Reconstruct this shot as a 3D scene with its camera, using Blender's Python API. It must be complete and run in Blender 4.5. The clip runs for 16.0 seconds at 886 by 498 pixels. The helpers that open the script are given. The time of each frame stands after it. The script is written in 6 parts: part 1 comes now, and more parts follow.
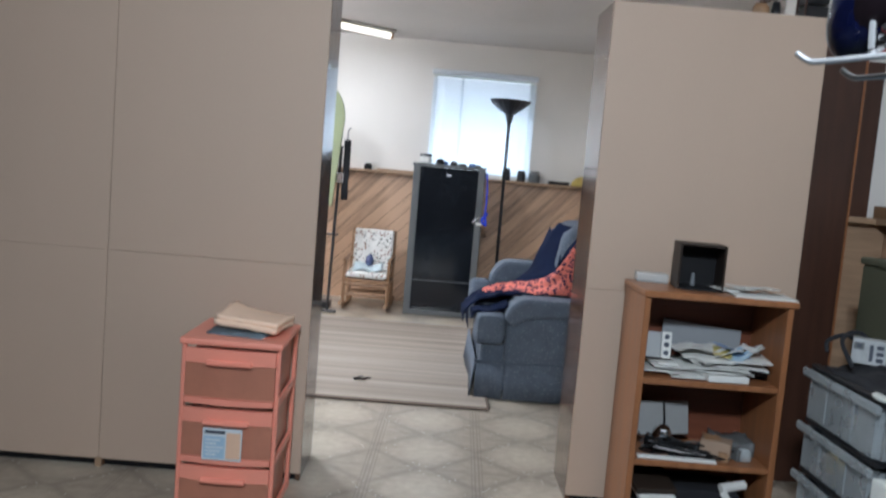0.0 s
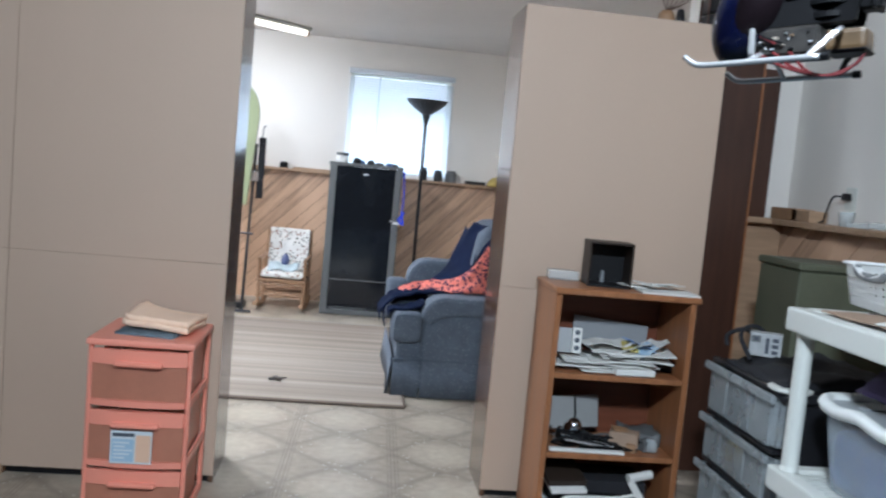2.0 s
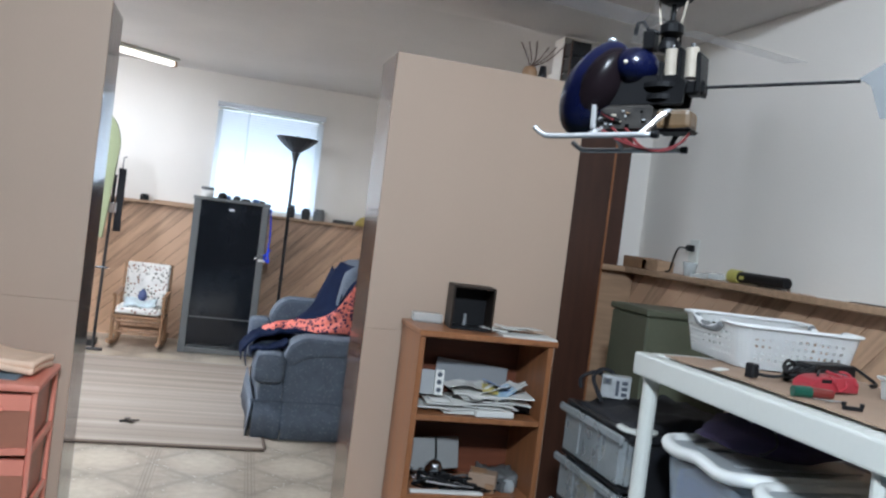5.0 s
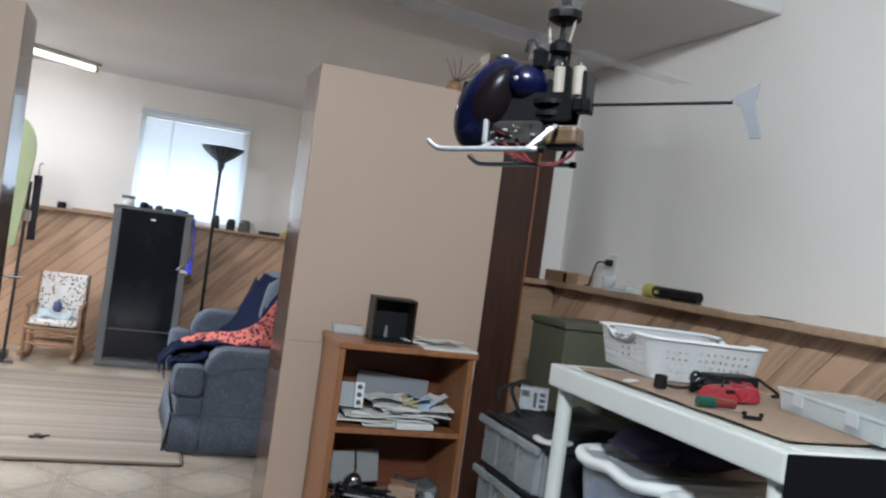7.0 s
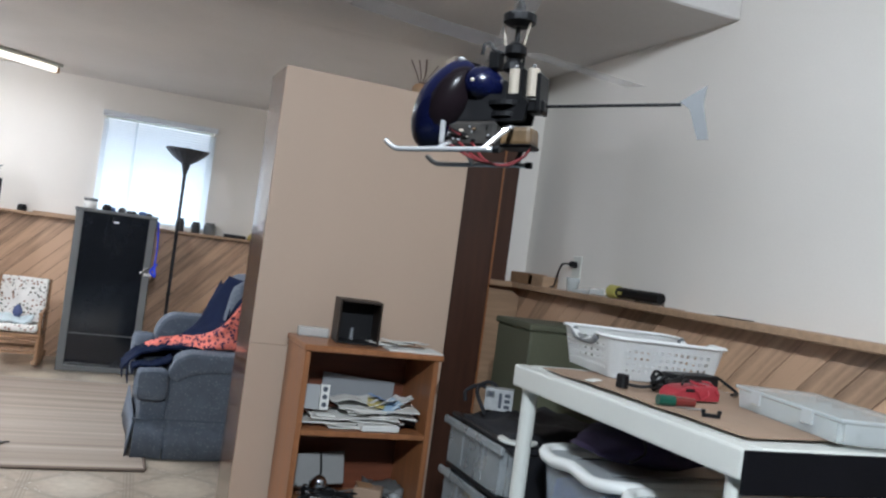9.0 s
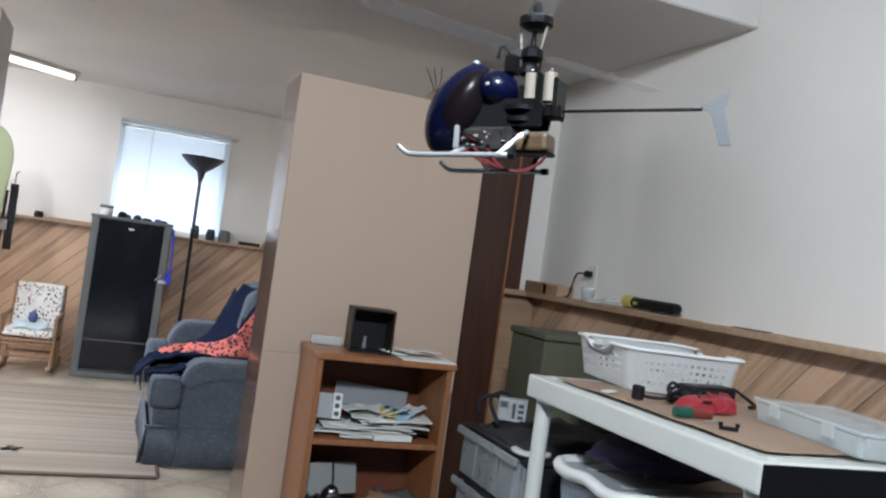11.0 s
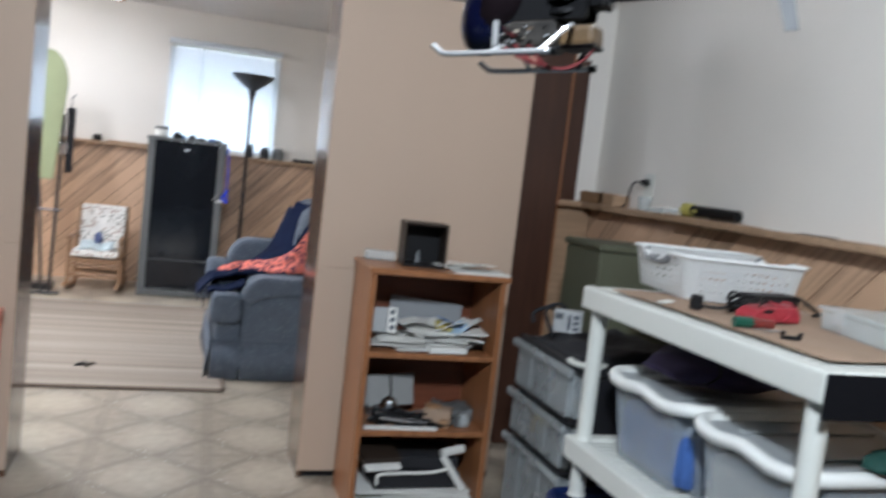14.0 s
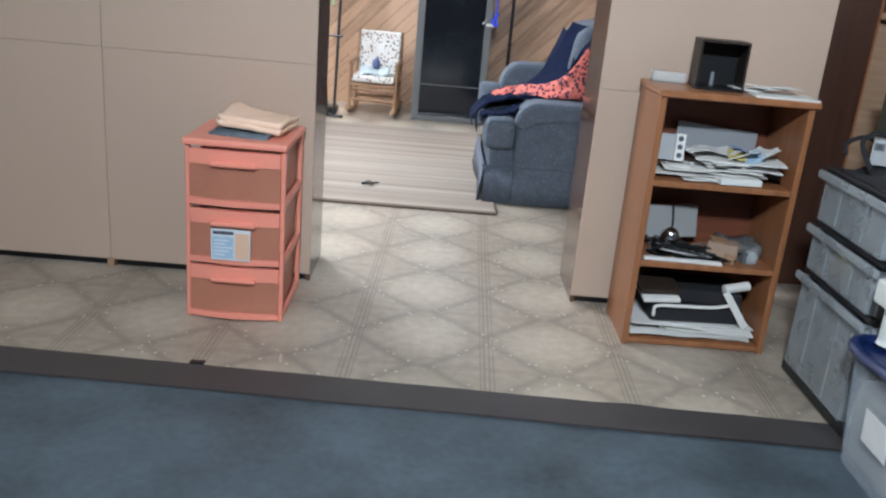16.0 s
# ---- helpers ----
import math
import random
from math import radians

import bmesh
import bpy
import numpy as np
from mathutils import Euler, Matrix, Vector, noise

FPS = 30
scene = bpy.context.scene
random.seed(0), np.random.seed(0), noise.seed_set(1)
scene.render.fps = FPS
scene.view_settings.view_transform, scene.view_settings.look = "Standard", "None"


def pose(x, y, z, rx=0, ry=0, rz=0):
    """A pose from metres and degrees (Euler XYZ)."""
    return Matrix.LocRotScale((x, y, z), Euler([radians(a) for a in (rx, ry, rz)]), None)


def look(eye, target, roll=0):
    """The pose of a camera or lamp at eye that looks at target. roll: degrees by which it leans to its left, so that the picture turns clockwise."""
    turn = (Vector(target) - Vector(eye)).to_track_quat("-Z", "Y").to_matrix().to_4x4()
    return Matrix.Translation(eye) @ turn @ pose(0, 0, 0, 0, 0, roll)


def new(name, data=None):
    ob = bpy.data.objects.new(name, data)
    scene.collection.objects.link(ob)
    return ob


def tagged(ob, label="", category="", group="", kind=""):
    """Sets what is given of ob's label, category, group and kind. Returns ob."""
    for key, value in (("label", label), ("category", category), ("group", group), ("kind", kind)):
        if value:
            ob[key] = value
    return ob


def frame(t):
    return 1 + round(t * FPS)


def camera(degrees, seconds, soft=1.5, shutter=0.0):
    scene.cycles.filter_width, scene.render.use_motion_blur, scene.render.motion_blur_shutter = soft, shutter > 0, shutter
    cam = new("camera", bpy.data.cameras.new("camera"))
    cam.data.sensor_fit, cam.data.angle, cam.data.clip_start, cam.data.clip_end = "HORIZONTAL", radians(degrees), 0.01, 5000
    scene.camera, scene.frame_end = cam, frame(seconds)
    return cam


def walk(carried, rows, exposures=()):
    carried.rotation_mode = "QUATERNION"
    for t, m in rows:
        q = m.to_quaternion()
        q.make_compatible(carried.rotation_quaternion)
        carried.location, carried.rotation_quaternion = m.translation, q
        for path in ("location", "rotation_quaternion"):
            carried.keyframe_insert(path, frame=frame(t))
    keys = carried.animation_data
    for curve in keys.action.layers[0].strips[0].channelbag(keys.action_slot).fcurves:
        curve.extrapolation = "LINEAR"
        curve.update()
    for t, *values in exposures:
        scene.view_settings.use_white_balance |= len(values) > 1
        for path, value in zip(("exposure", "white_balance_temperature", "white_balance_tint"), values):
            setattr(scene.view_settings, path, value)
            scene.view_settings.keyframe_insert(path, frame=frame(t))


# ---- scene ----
cam = camera(55.71, 16.0, soft=2.3, shutter=0.5)
PATH = [
    (0.0, pose(0.002, 0.000, 1.197, 84.49, -4.76, -0.36)),
    (0.5, pose(0.012, 0.005, 1.184, 82.15, -4.50, 0.06)),
    (1.0, pose(0.010, 0.007, 1.183, 82.73, -4.61, -0.03)),
    (1.5, pose(0.004, -0.004, 1.189, 84.35, -5.09, -2.18)),
    (2.0, pose(0.010, -0.020, 1.193, 84.98, -5.24, -5.96)),
    (2.5, pose(0.018, -0.031, 1.194, 85.26, -5.44, -8.23)),
    (3.0, pose(0.018, -0.026, 1.192, 85.97, -6.16, -8.31)),
    (3.5, pose(0.007, -0.029, 1.201, 87.02, -7.13, -9.41)),
    (4.0, pose(0.008, -0.038, 1.202, 87.58, -7.40, -11.95)),
    (6.5, pose(0.024, -0.062, 1.216, 90.05, -7.47, -17.66)),
    (7.0, pose(0.039, -0.069, 1.209, 90.11, -7.76, -19.66)),
    (7.5, pose(0.035, -0.074, 1.210, 90.00, -7.75, -20.31)),
    (8.0, pose(0.037, -0.082, 1.209, 90.12, -7.64, -21.25)),
    (8.5, pose(0.041, -0.083, 1.207, 90.39, -7.68, -21.85)),
    (11.0, pose(0.052, -0.066, 1.206, 91.08, -7.97, -20.89)),
    (11.5, pose(0.052, -0.060, 1.205, 90.41, -7.78, -19.86)),
    (12.0, pose(0.053, -0.057, 1.204, 89.72, -7.68, -19.88)),
    (12.5, pose(0.047, -0.066, 1.207, 89.33, -7.83, -20.53)),
    (13.0, pose(0.056, -0.063, 1.203, 88.73, -7.38, -23.30)),
    (13.5, pose(0.057, -0.074, 1.200, 88.20, -7.51, -22.78)),
    (14.0, pose(0.078, -0.034, 1.203, 84.72, -6.53, -17.08)),
    (14.5, pose(0.039, -0.010, 1.186, 78.95, -5.44, -9.71)),
    (15.0, pose(0.027, 0.010, 1.171, 76.80, -5.49, -5.49)),
    (15.5, pose(0.023, 0.045, 1.171, 72.91, -4.76, -0.56)),
    (16.0, pose(0.011, 0.053, 1.160, 71.48, -4.76, 0.30)),
]
walk(cam, PATH, [(0.0, -0.72, 5850, 10), (1.0, -0.46, 5800, 10), (2.0, -0.46, 5700, 9), (4.0, -0.44, 5700, 9), (6.5, -0.64, 6050, 11), (13.5, -0.66, 6050, 11), (14.5, -0.44, 6100, 12), (15.5, -0.22, 5850, 11), (16.0, -0.24, 5850, 10)])

# ---- world and lights ----
world = bpy.data.worlds.new("world")
scene.world = world
world.use_nodes = True
wn = world.node_tree.nodes
sky = wn.new("ShaderNodeTexSky")
sky.sky_type = "NISHITA"
sky.sun_disc = False
sky.sun_elevation, sky.sun_rotation = radians(40), radians(20)
world.node_tree.links.new(sky.outputs[0], wn["Background"].inputs[0])
wn["Background"].inputs[1].default_value = 0.1


def area_lamp(name, m, size_x, size_y, watts, colour):
    data = bpy.data.lights.new(name, "AREA")
    data.shape, data.size, data.size_y = "RECTANGLE", size_x, size_y
    data.energy, data.color = watts, colour
    ob = new(name, data)
    ob.matrix_world = m
    return ob


def bulb_lamp(name, at, radius, watts, colour):
    data = bpy.data.lights.new(name, "POINT")
    data.energy, data.color, data.shadow_soft_size = watts, colour, radius
    ob = new(name, data)
    ob.location = at
    return ob


# daylight in the window, the two tubes and the hanging bulb of the far room, the ceiling lamp above the front room
area_lamp("window_daylight", look((0.35, 8.35, 3.05), (0.35, 7.36, 1.6)), 1.3, 1.0, 480, (0.74, 0.88, 1.0))
area_lamp("tube_light", look((-0.80, 6.64, 2.185), (-0.80, 6.64, 0.0), 41), 1.0, 0.06, 6, (0.93, 0.975, 1.0))
area_lamp("second_tube_light", look((-1.18, 4.60, 2.195), (-1.18, 4.60, 0.0), 90), 0.9, 0.12, 98, (0.93, 0.965, 1.0))
bulb_lamp("hanging_bulb_light", (-1.97, 6.05, 1.97), 0.06, 84, (0.93, 0.96, 1.0))
area_lamp("front_ceiling_light", look((-0.05, -0.30, 2.355), (0.60, 1.9, 0.75)), 0.26, 0.26, 205, (0.885, 0.955, 0.995))

# ---- materials ----


def nodes_of(name):
    m = bpy.data.materials.new(name)
    m.use_nodes = True
    nt = m.node_tree
    return m, nt, nt.nodes["Principled BSDF"]


def mat(name, base, rough=0.6, var=0.12, scale=8.0, bump=0.1, fine=90.0, metal=0.0, stretch=(1, 1, 1), emit=0.0, alpha=1.0,
        trans=0.0, sheen=0.0, per_object=0.0, spec=0.5, coat=0.0):
    """Base colour with blotches at one scale, grain at a finer one, both in relief and gloss."""
    m, nt, bs = nodes_of(name)
    N, L = nt.nodes, nt.links
    tc = N.new("ShaderNodeTexCoord")
    mp = N.new("ShaderNodeMapping")
    mp.inputs["Scale"].default_value = stretch
    L.new(tc.outputs["Object"], mp.inputs[0])
    n1, n2 = N.new("ShaderNodeTexNoise"), N.new("ShaderNodeTexNoise")
    n1.inputs["Scale"].default_value, n2.inputs["Scale"].default_value = scale, fine
    n1.inputs["Detail"].default_value, n2.inputs["Detail"].default_value = 5, 3
    for n in (n1, n2):
        L.new(mp.outputs[0], n.inputs["Vector"])
    mix = N.new("ShaderNodeMath")
    mix.operation = "MULTIPLY_ADD"
    L.new(n2.outputs[0], mix.inputs[0])
    mix.inputs[1].default_value = 0.35
    L.new(n1.outputs[0], mix.inputs[2])
    last = mix.outputs[0]
    if per_object:
        oi = N.new("ShaderNodeObjectInfo")
        ad = N.new("ShaderNodeMath")
        ad.operation = "MULTIPLY_ADD"
        L.new(oi.outputs["Random"], ad.inputs[0])
        ad.inputs[1].default_value = per_object
        L.new(last, ad.inputs[2])
        last = ad.outputs[0]
    ramp = N.new("ShaderNodeValToRGB")
    ramp.color_ramp.elements[0].position, ramp.color_ramp.elements[1].position = 0.35, 1.0 + per_object
    lo = [max(0.0, c * (1 - var)) for c in base]
    hi = [min(1.0, c * (1 + var)) for c in base]
    ramp.color_ramp.elements[0].color, ramp.color_ramp.elements[1].color = (*lo, 1), (*hi, 1)
    L.new(last, ramp.inputs[0])
    L.new(ramp.outputs[0], bs.inputs["Base Color"])
    rr = N.new("ShaderNodeMapRange")
    rr.inputs["To Min"].default_value, rr.inputs["To Max"].default_value = max(0.02, rough - 0.08), min(1, rough + 0.08)
    L.new(n1.outputs[0], rr.inputs[0])
    L.new(rr.outputs[0], bs.inputs["Roughness"])
    if bump:
        bu = N.new("ShaderNodeBump")
        bu.inputs["Strength"].default_value, bu.inputs["Distance"].default_value = bump, 0.004
        L.new(mix.outputs[0], bu.inputs["Height"])
        L.new(bu.outputs[0], bs.inputs["Normal"])
    bs.inputs["Metallic"].default_value = metal
    bs.inputs["Specular IOR Level"].default_value = spec
    bs.inputs["Transmission Weight"].default_value = trans
    bs.inputs["Alpha"].default_value = alpha
    bs.inputs["Coat Weight"].default_value = coat
    bs.inputs["Sheen Weight"].default_value = sheen
    if emit:
        bs.inputs["Emission Color"].default_value = (*base, 1)
        bs.inputs["Emission Strength"].default_value = emit
    return m


def math_node(nt, op, a, b=None, c=None):
    n = nt.nodes.new("ShaderNodeMath")
    n.operation = op
    for i, v in enumerate((a, b, c)):
        if v is None:
            continue
        if isinstance(v, (int, float)):
            n.inputs[i].default_value = v
        else:
            nt.links.new(v, n.inputs[i])
    return n.outputs[0]


def mix_colour(nt, fac, a, b):
    n = nt.nodes.new("ShaderNodeMix")
    n.data_type = "RGBA"
    for k, v in ((0, fac), (6, a), (7, b)):
        if isinstance(v, (int, float)):
            n.inputs[k].default_value = v
        elif isinstance(v, tuple):
            n.inputs[k].default_value = (*v, 1)
        else:
            nt.links.new(v, n.inputs[k])
    return n.outputs[2]


def vinyl():
    """Sheet vinyl printed with 43 cm tiles: a pale round medallion, pebbles round it, crossing bands, double border lines."""
    m, nt, bs = nodes_of("vinyl")
    N, L = nt.nodes, nt.links
    tc = N.new("ShaderNodeTexCoord")
    sep = N.new("ShaderNodeSeparateXYZ")
    L.new(tc.outputs["Object"], sep.inputs[0])

    def fold(out, off):
        a = math_node(nt, "FRACT", math_node(nt, "DIVIDE", math_node(nt, "ADD", out, off), 0.43))
        return math_node(nt, "ABSOLUTE", math_node(nt, "SUBTRACT", a, 0.5))

    def near(value, at, width):
        """One at the given value, falling to nought over the width."""
        d = math_node(nt, "DIVIDE", math_node(nt, "ABSOLUTE", math_node(nt, "SUBTRACT", value, at)), width)
        return math_node(nt, "MAXIMUM", math_node(nt, "SUBTRACT", 1.0, d), 0.0)

    def tex(kind, scale, detail=5):
        n = N.new(kind)
        n.inputs["Scale"].default_value = scale
        if kind == "ShaderNodeTexNoise":
            n.inputs["Detail"].default_value = detail
        L.new(tc.outputs["Object"], n.inputs["Vector"])
        return n
    skew = math_node(nt, "MULTIPLY_ADD", sep.outputs[1], -0.03, sep.outputs[0])
    u, v = fold(skew, 10.59), fold(sep.outputs[1], 10.515)
    blotch, mottle, grit, broad = tex("ShaderNodeTexNoise", 9), tex("ShaderNodeTexNoise", 26), tex("ShaderNodeTexNoise", 90, 3), tex("ShaderNodeTexNoise", 2.2, 3)
    stones = tex("ShaderNodeTexVoronoi", 34)
    wob = math_node(nt, "MULTIPLY_ADD", blotch.outputs[0], 0.20, -0.10)
    radius = math_node(nt, "ADD", math_node(nt, "SQRT", math_node(nt, "ADD", math_node(nt, "MULTIPLY", u, u), math_node(nt, "MULTIPLY", v, v))), wob)
    disc = math_node(nt, "MINIMUM", math_node(nt, "MULTIPLY", math_node(nt, "MAXIMUM", math_node(nt, "SUBTRACT", 0.45, radius), 0.0), 3.2), 1.0)
    diamond = math_node(nt, "ADD", u, v)
    band = near(diamond, 0.56, 0.075)
    rim = near(radius, 0.40, 0.075)
    lines = math_node(nt, "MAXIMUM", near(u, 0.482, 0.012), near(u, 0.452, 0.008))
    cross = math_node(nt, "MULTIPLY", near(v, 0.482, 0.014), 0.6)
    pebble = math_node(nt, "MULTIPLY", math_node(nt, "LESS_THAN", stones.outputs["Distance"], 0.17), math_node(nt, "GREATER_THAN", math_node(nt, "MAXIMUM", rim, band), 0.35))
    base = mix_colour(nt, mottle.outputs[0], (0.25, 0.205, 0.155), (0.54, 0.465, 0.375))
    base = mix_colour(nt, math_node(nt, "MULTIPLY", disc, 0.62), base, mix_colour(nt, mottle.outputs[0], (0.48, 0.40, 0.29), (0.80, 0.74, 0.61)))
    base = mix_colour(nt, math_node(nt, "MULTIPLY", band, 0.55), base, (0.19, 0.16, 0.125))
    base = mix_colour(nt, math_node(nt, "MULTIPLY", rim, 0.30), base, (0.26, 0.22, 0.17))
    base = mix_colour(nt, math_node(nt, "MULTIPLY", math_node(nt, "MAXIMUM", lines, cross), 0.75), base, (0.17, 0.14, 0.11))
    base = mix_colour(nt, math_node(nt, "MULTIPLY", pebble, 0.85), base, (0.78, 0.75, 0.68))
    base = mix_colour(nt, math_node(nt, "MULTIPLY", grit.outputs[0], 0.28), base, (0.25, 0.20, 0.14))
    base = mix_colour(nt, math_node(nt, "MULTIPLY", broad.outputs[0], 0.22), base, (0.30, 0.25, 0.19))
    L.new(base, bs.inputs["Base Color"])
    L.new(math_node(nt, "MULTIPLY_ADD", blotch.outputs[0], 0.22, 0.24), bs.inputs["Roughness"])
    bu = N.new("ShaderNodeBump")
    bu.inputs["Strength"].default_value, bu.inputs["Distance"].default_value = 0.22, 0.003
    L.new(math_node(nt, "ADD", mottle.outputs[0], math_node(nt, "MULTIPLY", lines, -0.6)), bu.inputs["Height"])
    L.new(bu.outputs[0], bs.inputs["Normal"])
    return m


def striped(name, cols, axis, period, rough=0.95):
    """Woven stripes across one axis, uneven, with a coarse weave."""
    m, nt, bs = nodes_of(name)
    N, L = nt.nodes, nt.links
    tc = N.new("ShaderNodeTexCoord")
    mp = N.new("ShaderNodeMapping")
    sc = [0.25, 0.25, 0.25]
    sc[axis] = 1.0 / period
    mp.inputs["Scale"].default_value = sc
    L.new(tc.outputs["Object"], mp.inputs[0])
    n1 = N.new("ShaderNodeTexNoise")
    n1.inputs["Scale"].default_value, n1.inputs["Detail"].default_value = 1.0, 3
    L.new(mp.outputs[0], n1.inputs["Vector"])
    ramp = N.new("ShaderNodeValToRGB")
    e = ramp.color_ramp.elements
    e[0].position, e[1].position = 0.34, 0.64
    e[0].color, e[1].color = (*cols[0], 1), (*cols[2], 1)
    mid = e.new(0.5)
    mid.color = (*cols[1], 1)
    L.new(n1.outputs[0], ramp.inputs[0])
    n2 = N.new("ShaderNodeTexNoise")
    n2.inputs["Scale"].default_value = 220
    L.new(tc.outputs["Object"], n2.inputs["Vector"])
    L.new(mix_colour(nt, math_node(nt, "MULTIPLY", n2.outputs[0], 0.35), ramp.outputs[0], cols[0]), bs.inputs["Base Color"])
    bs.inputs["Roughness"].default_value = rough
    bu = N.new("ShaderNodeBump")
    bu.inputs["Strength"].default_value, bu.inputs["Distance"].default_value = 0.5, 0.004
    L.new(n2.outputs[0], bu.inputs["Height"])
    L.new(bu.outputs[0], bs.inputs["Normal"])
    return m


def spotted(name, ground, spots, scale, cut, rough=0.9, third=None):
    """Cloth with small printed or woven flecks."""
    m, nt, bs = nodes_of(name)
    N, L = nt.nodes, nt.links
    tc = N.new("ShaderNodeTexCoord")
    vor = N.new("ShaderNodeTexVoronoi")
    vor.inputs["Scale"].default_value = scale
    n1 = N.new("ShaderNodeTexNoise")
    n1.inputs["Scale"].default_value, n1.inputs["Detail"].default_value = scale * 0.25, 5
    n2 = N.new("ShaderNodeTexNoise")
    n2.inputs["Scale"].default_value = 300
    for n in (vor, n1, n2):
        L.new(tc.outputs["Object"], n.inputs["Vector"])
    g = mix_colour(nt, n1.outputs[0], tuple(c * 0.75 for c in ground), tuple(min(1, c * 1.25) for c in ground))
    s = spots
    if third:
        s = mix_colour(nt, math_node(nt, "GREATER_THAN", vor.outputs["Color"], 0.5), spots, third)
    L.new(mix_colour(nt, math_node(nt, "LESS_THAN", vor.outputs["Distance"], cut), g, s), bs.inputs["Base Color"])
    bs.inputs["Roughness"].default_value = rough
    bu = N.new("ShaderNodeBump")
    bu.inputs["Strength"].default_value, bu.inputs["Distance"].default_value = 0.4, 0.003
    L.new(n2.outputs[0], bu.inputs["Height"])
    L.new(bu.outputs[0], bs.inputs["Normal"])
    return m


M_VINYL = vinyl()
M_CONCRETE = mat("painted_concrete", (0.072, 0.096, 0.112), 0.55, 0.6, 3.5, 0.25, 40)
M_TAPE = mat("brown_edging", (0.052, 0.046, 0.045), 0.5, 0.25, 12, 0.2)
M_WALL = mat("wall_paint", (0.79, 0.75, 0.695), 0.75, 0.05, 1.6, 0.12, 120)
M_CEIL = mat("ceiling_paint", (0.63, 0.60, 0.575), 0.85, 0.10, 1.2, 0.35, 70)
# dark finish for the unseen front walls, added to reduce bounced light
M_DARKWALL = mat("low_bounce_wall", (0.06, 0.045, 0.035), 0.6, 0.3, 3, 0.15, 60, stretch=(8, 8, 1))
M_PLANK = mat("cedar_plank", (0.37, 0.24, 0.155), 0.40, 0.62, 3.0, 0.2, 60, stretch=(1, 14, 14), per_object=0.6)
M_LEDGE = mat("ledge_wood", (0.38, 0.25, 0.155), 0.45, 0.25, 5, 0.15, 60, stretch=(1, 10, 10))
M_BACKER = mat("dark_backing", (0.03, 0.02, 0.014), 0.8, 0.3)
M_CARD = mat("tan_hardboard", (0.52, 0.388, 0.292), 0.6, 0.05, 2.2, 0.05, 160, stretch=(1, 1, 0.3))
M_LAMINATE = mat("brown_laminate", (0.115, 0.06, 0.035), 0.20, 0.3, 3, 0.02, 70, stretch=(8, 8, 1), coat=0.5)
M_OAK = mat("orange_oak", (0.30, 0.125, 0.052), 0.34, 0.28, 4, 0.08, 60, stretch=(9, 9, 1))
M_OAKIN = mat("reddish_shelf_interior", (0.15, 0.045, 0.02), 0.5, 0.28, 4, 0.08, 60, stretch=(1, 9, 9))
M_WALNUT = mat("dark_walnut", (0.058, 0.023, 0.013), 0.45, 0.35, 3, 0.1, 60, stretch=(9, 9, 1))
M_ORANGE = mat("orange_plastic", (0.84, 0.30, 0.21), 0.38, 0.06, 4, 0.03, 120)
M_ORANGECLEAR = mat("tinted_drawer_plastic", (0.62, 0.26, 0.165), 0.42, 0.10, 9, 0.06, 60, trans=0.35)
M_WHITEPL = mat("white_plastic", (0.66, 0.67, 0.62), 0.42, 0.05, 3, 0.06, 90)
M_BLACKPL = mat("black_plastic", (0.008, 0.008, 0.009), 0.45, 0.3, 6, 0.05, spec=0.25)
M_GREY = mat("grey_laminate", (0.125, 0.13, 0.13), 0.45, 0.15, 5, 0.06)
M_SMOKED = mat("smoked_glass", (0.010, 0.012, 0.016), 0.08, 0.4, 2, 0.0)
M_BLUECLOTH = spotted("blue_grey_upholstery", (0.105, 0.125, 0.158), (0.21, 0.24, 0.27), 75, 0.22)
M_NAVY = mat("navy_throw", (0.008, 0.013, 0.036), 0.95, 0.4, 8, 0.5, 200, spec=0.1)
M_CORAL = spotted("coral_print", (0.76, 0.20, 0.15), (0.05, 0.025, 0.06), 52, 0.42)
M_RUG = striped("brown_striped_rug", ((0.23, 0.185, 0.15), (0.31, 0.255, 0.21), (0.39, 0.33, 0.27)), 1, 0.09)
M_IRON = mat("dark_metal", (0.05, 0.05, 0.055), 0.35, 0.2, 8, 0.05, metal=0.6)
M_CHROME = mat("chrome", (0.6, 0.6, 0.62), 0.2, 0.1, 8, 0.0, metal=1.0)
M_PAPER = mat("paper", (0.72, 0.71, 0.67), 0.8, 0.08, 14, 0.1, per_object=0.2)
M_BLIND = mat("blind_slat", (0.82, 0.85, 0.88), 0.8, 0.03, 6, 0.0, trans=0.5)

# ---- building helpers ----


def thing(name, label, category, m=None, group="", kind=""):
    ob = new(name)
    ob.empty_display_size = 0.05
    if m is not None:
        ob.matrix_world = m
    return tagged(ob, label, category, group, kind)


def mesh_of(name, bm, material, smooth=False):
    me = bpy.data.meshes.new(name)
    bm.normal_update()
    bm.to_mesh(me)
    bm.free()
    me.materials.append(material)
    if smooth:
        for p in me.polygons:
            p.use_smooth = True
    return me


def part(name, bm, material, parent, label="", smooth=False):
    ob = new(name, mesh_of(name, bm, material, smooth))
    ob.parent = parent
    return tagged(ob, label)


def solid(name, bm, material, label, category, kind="", m=None, smooth=False, group=""):
    """A thing that is one mesh."""
    ob = new(name, mesh_of(name, bm, material, smooth))
    if m is not None:
        ob.matrix_world = m
    return tagged(ob, label, category, group, kind)


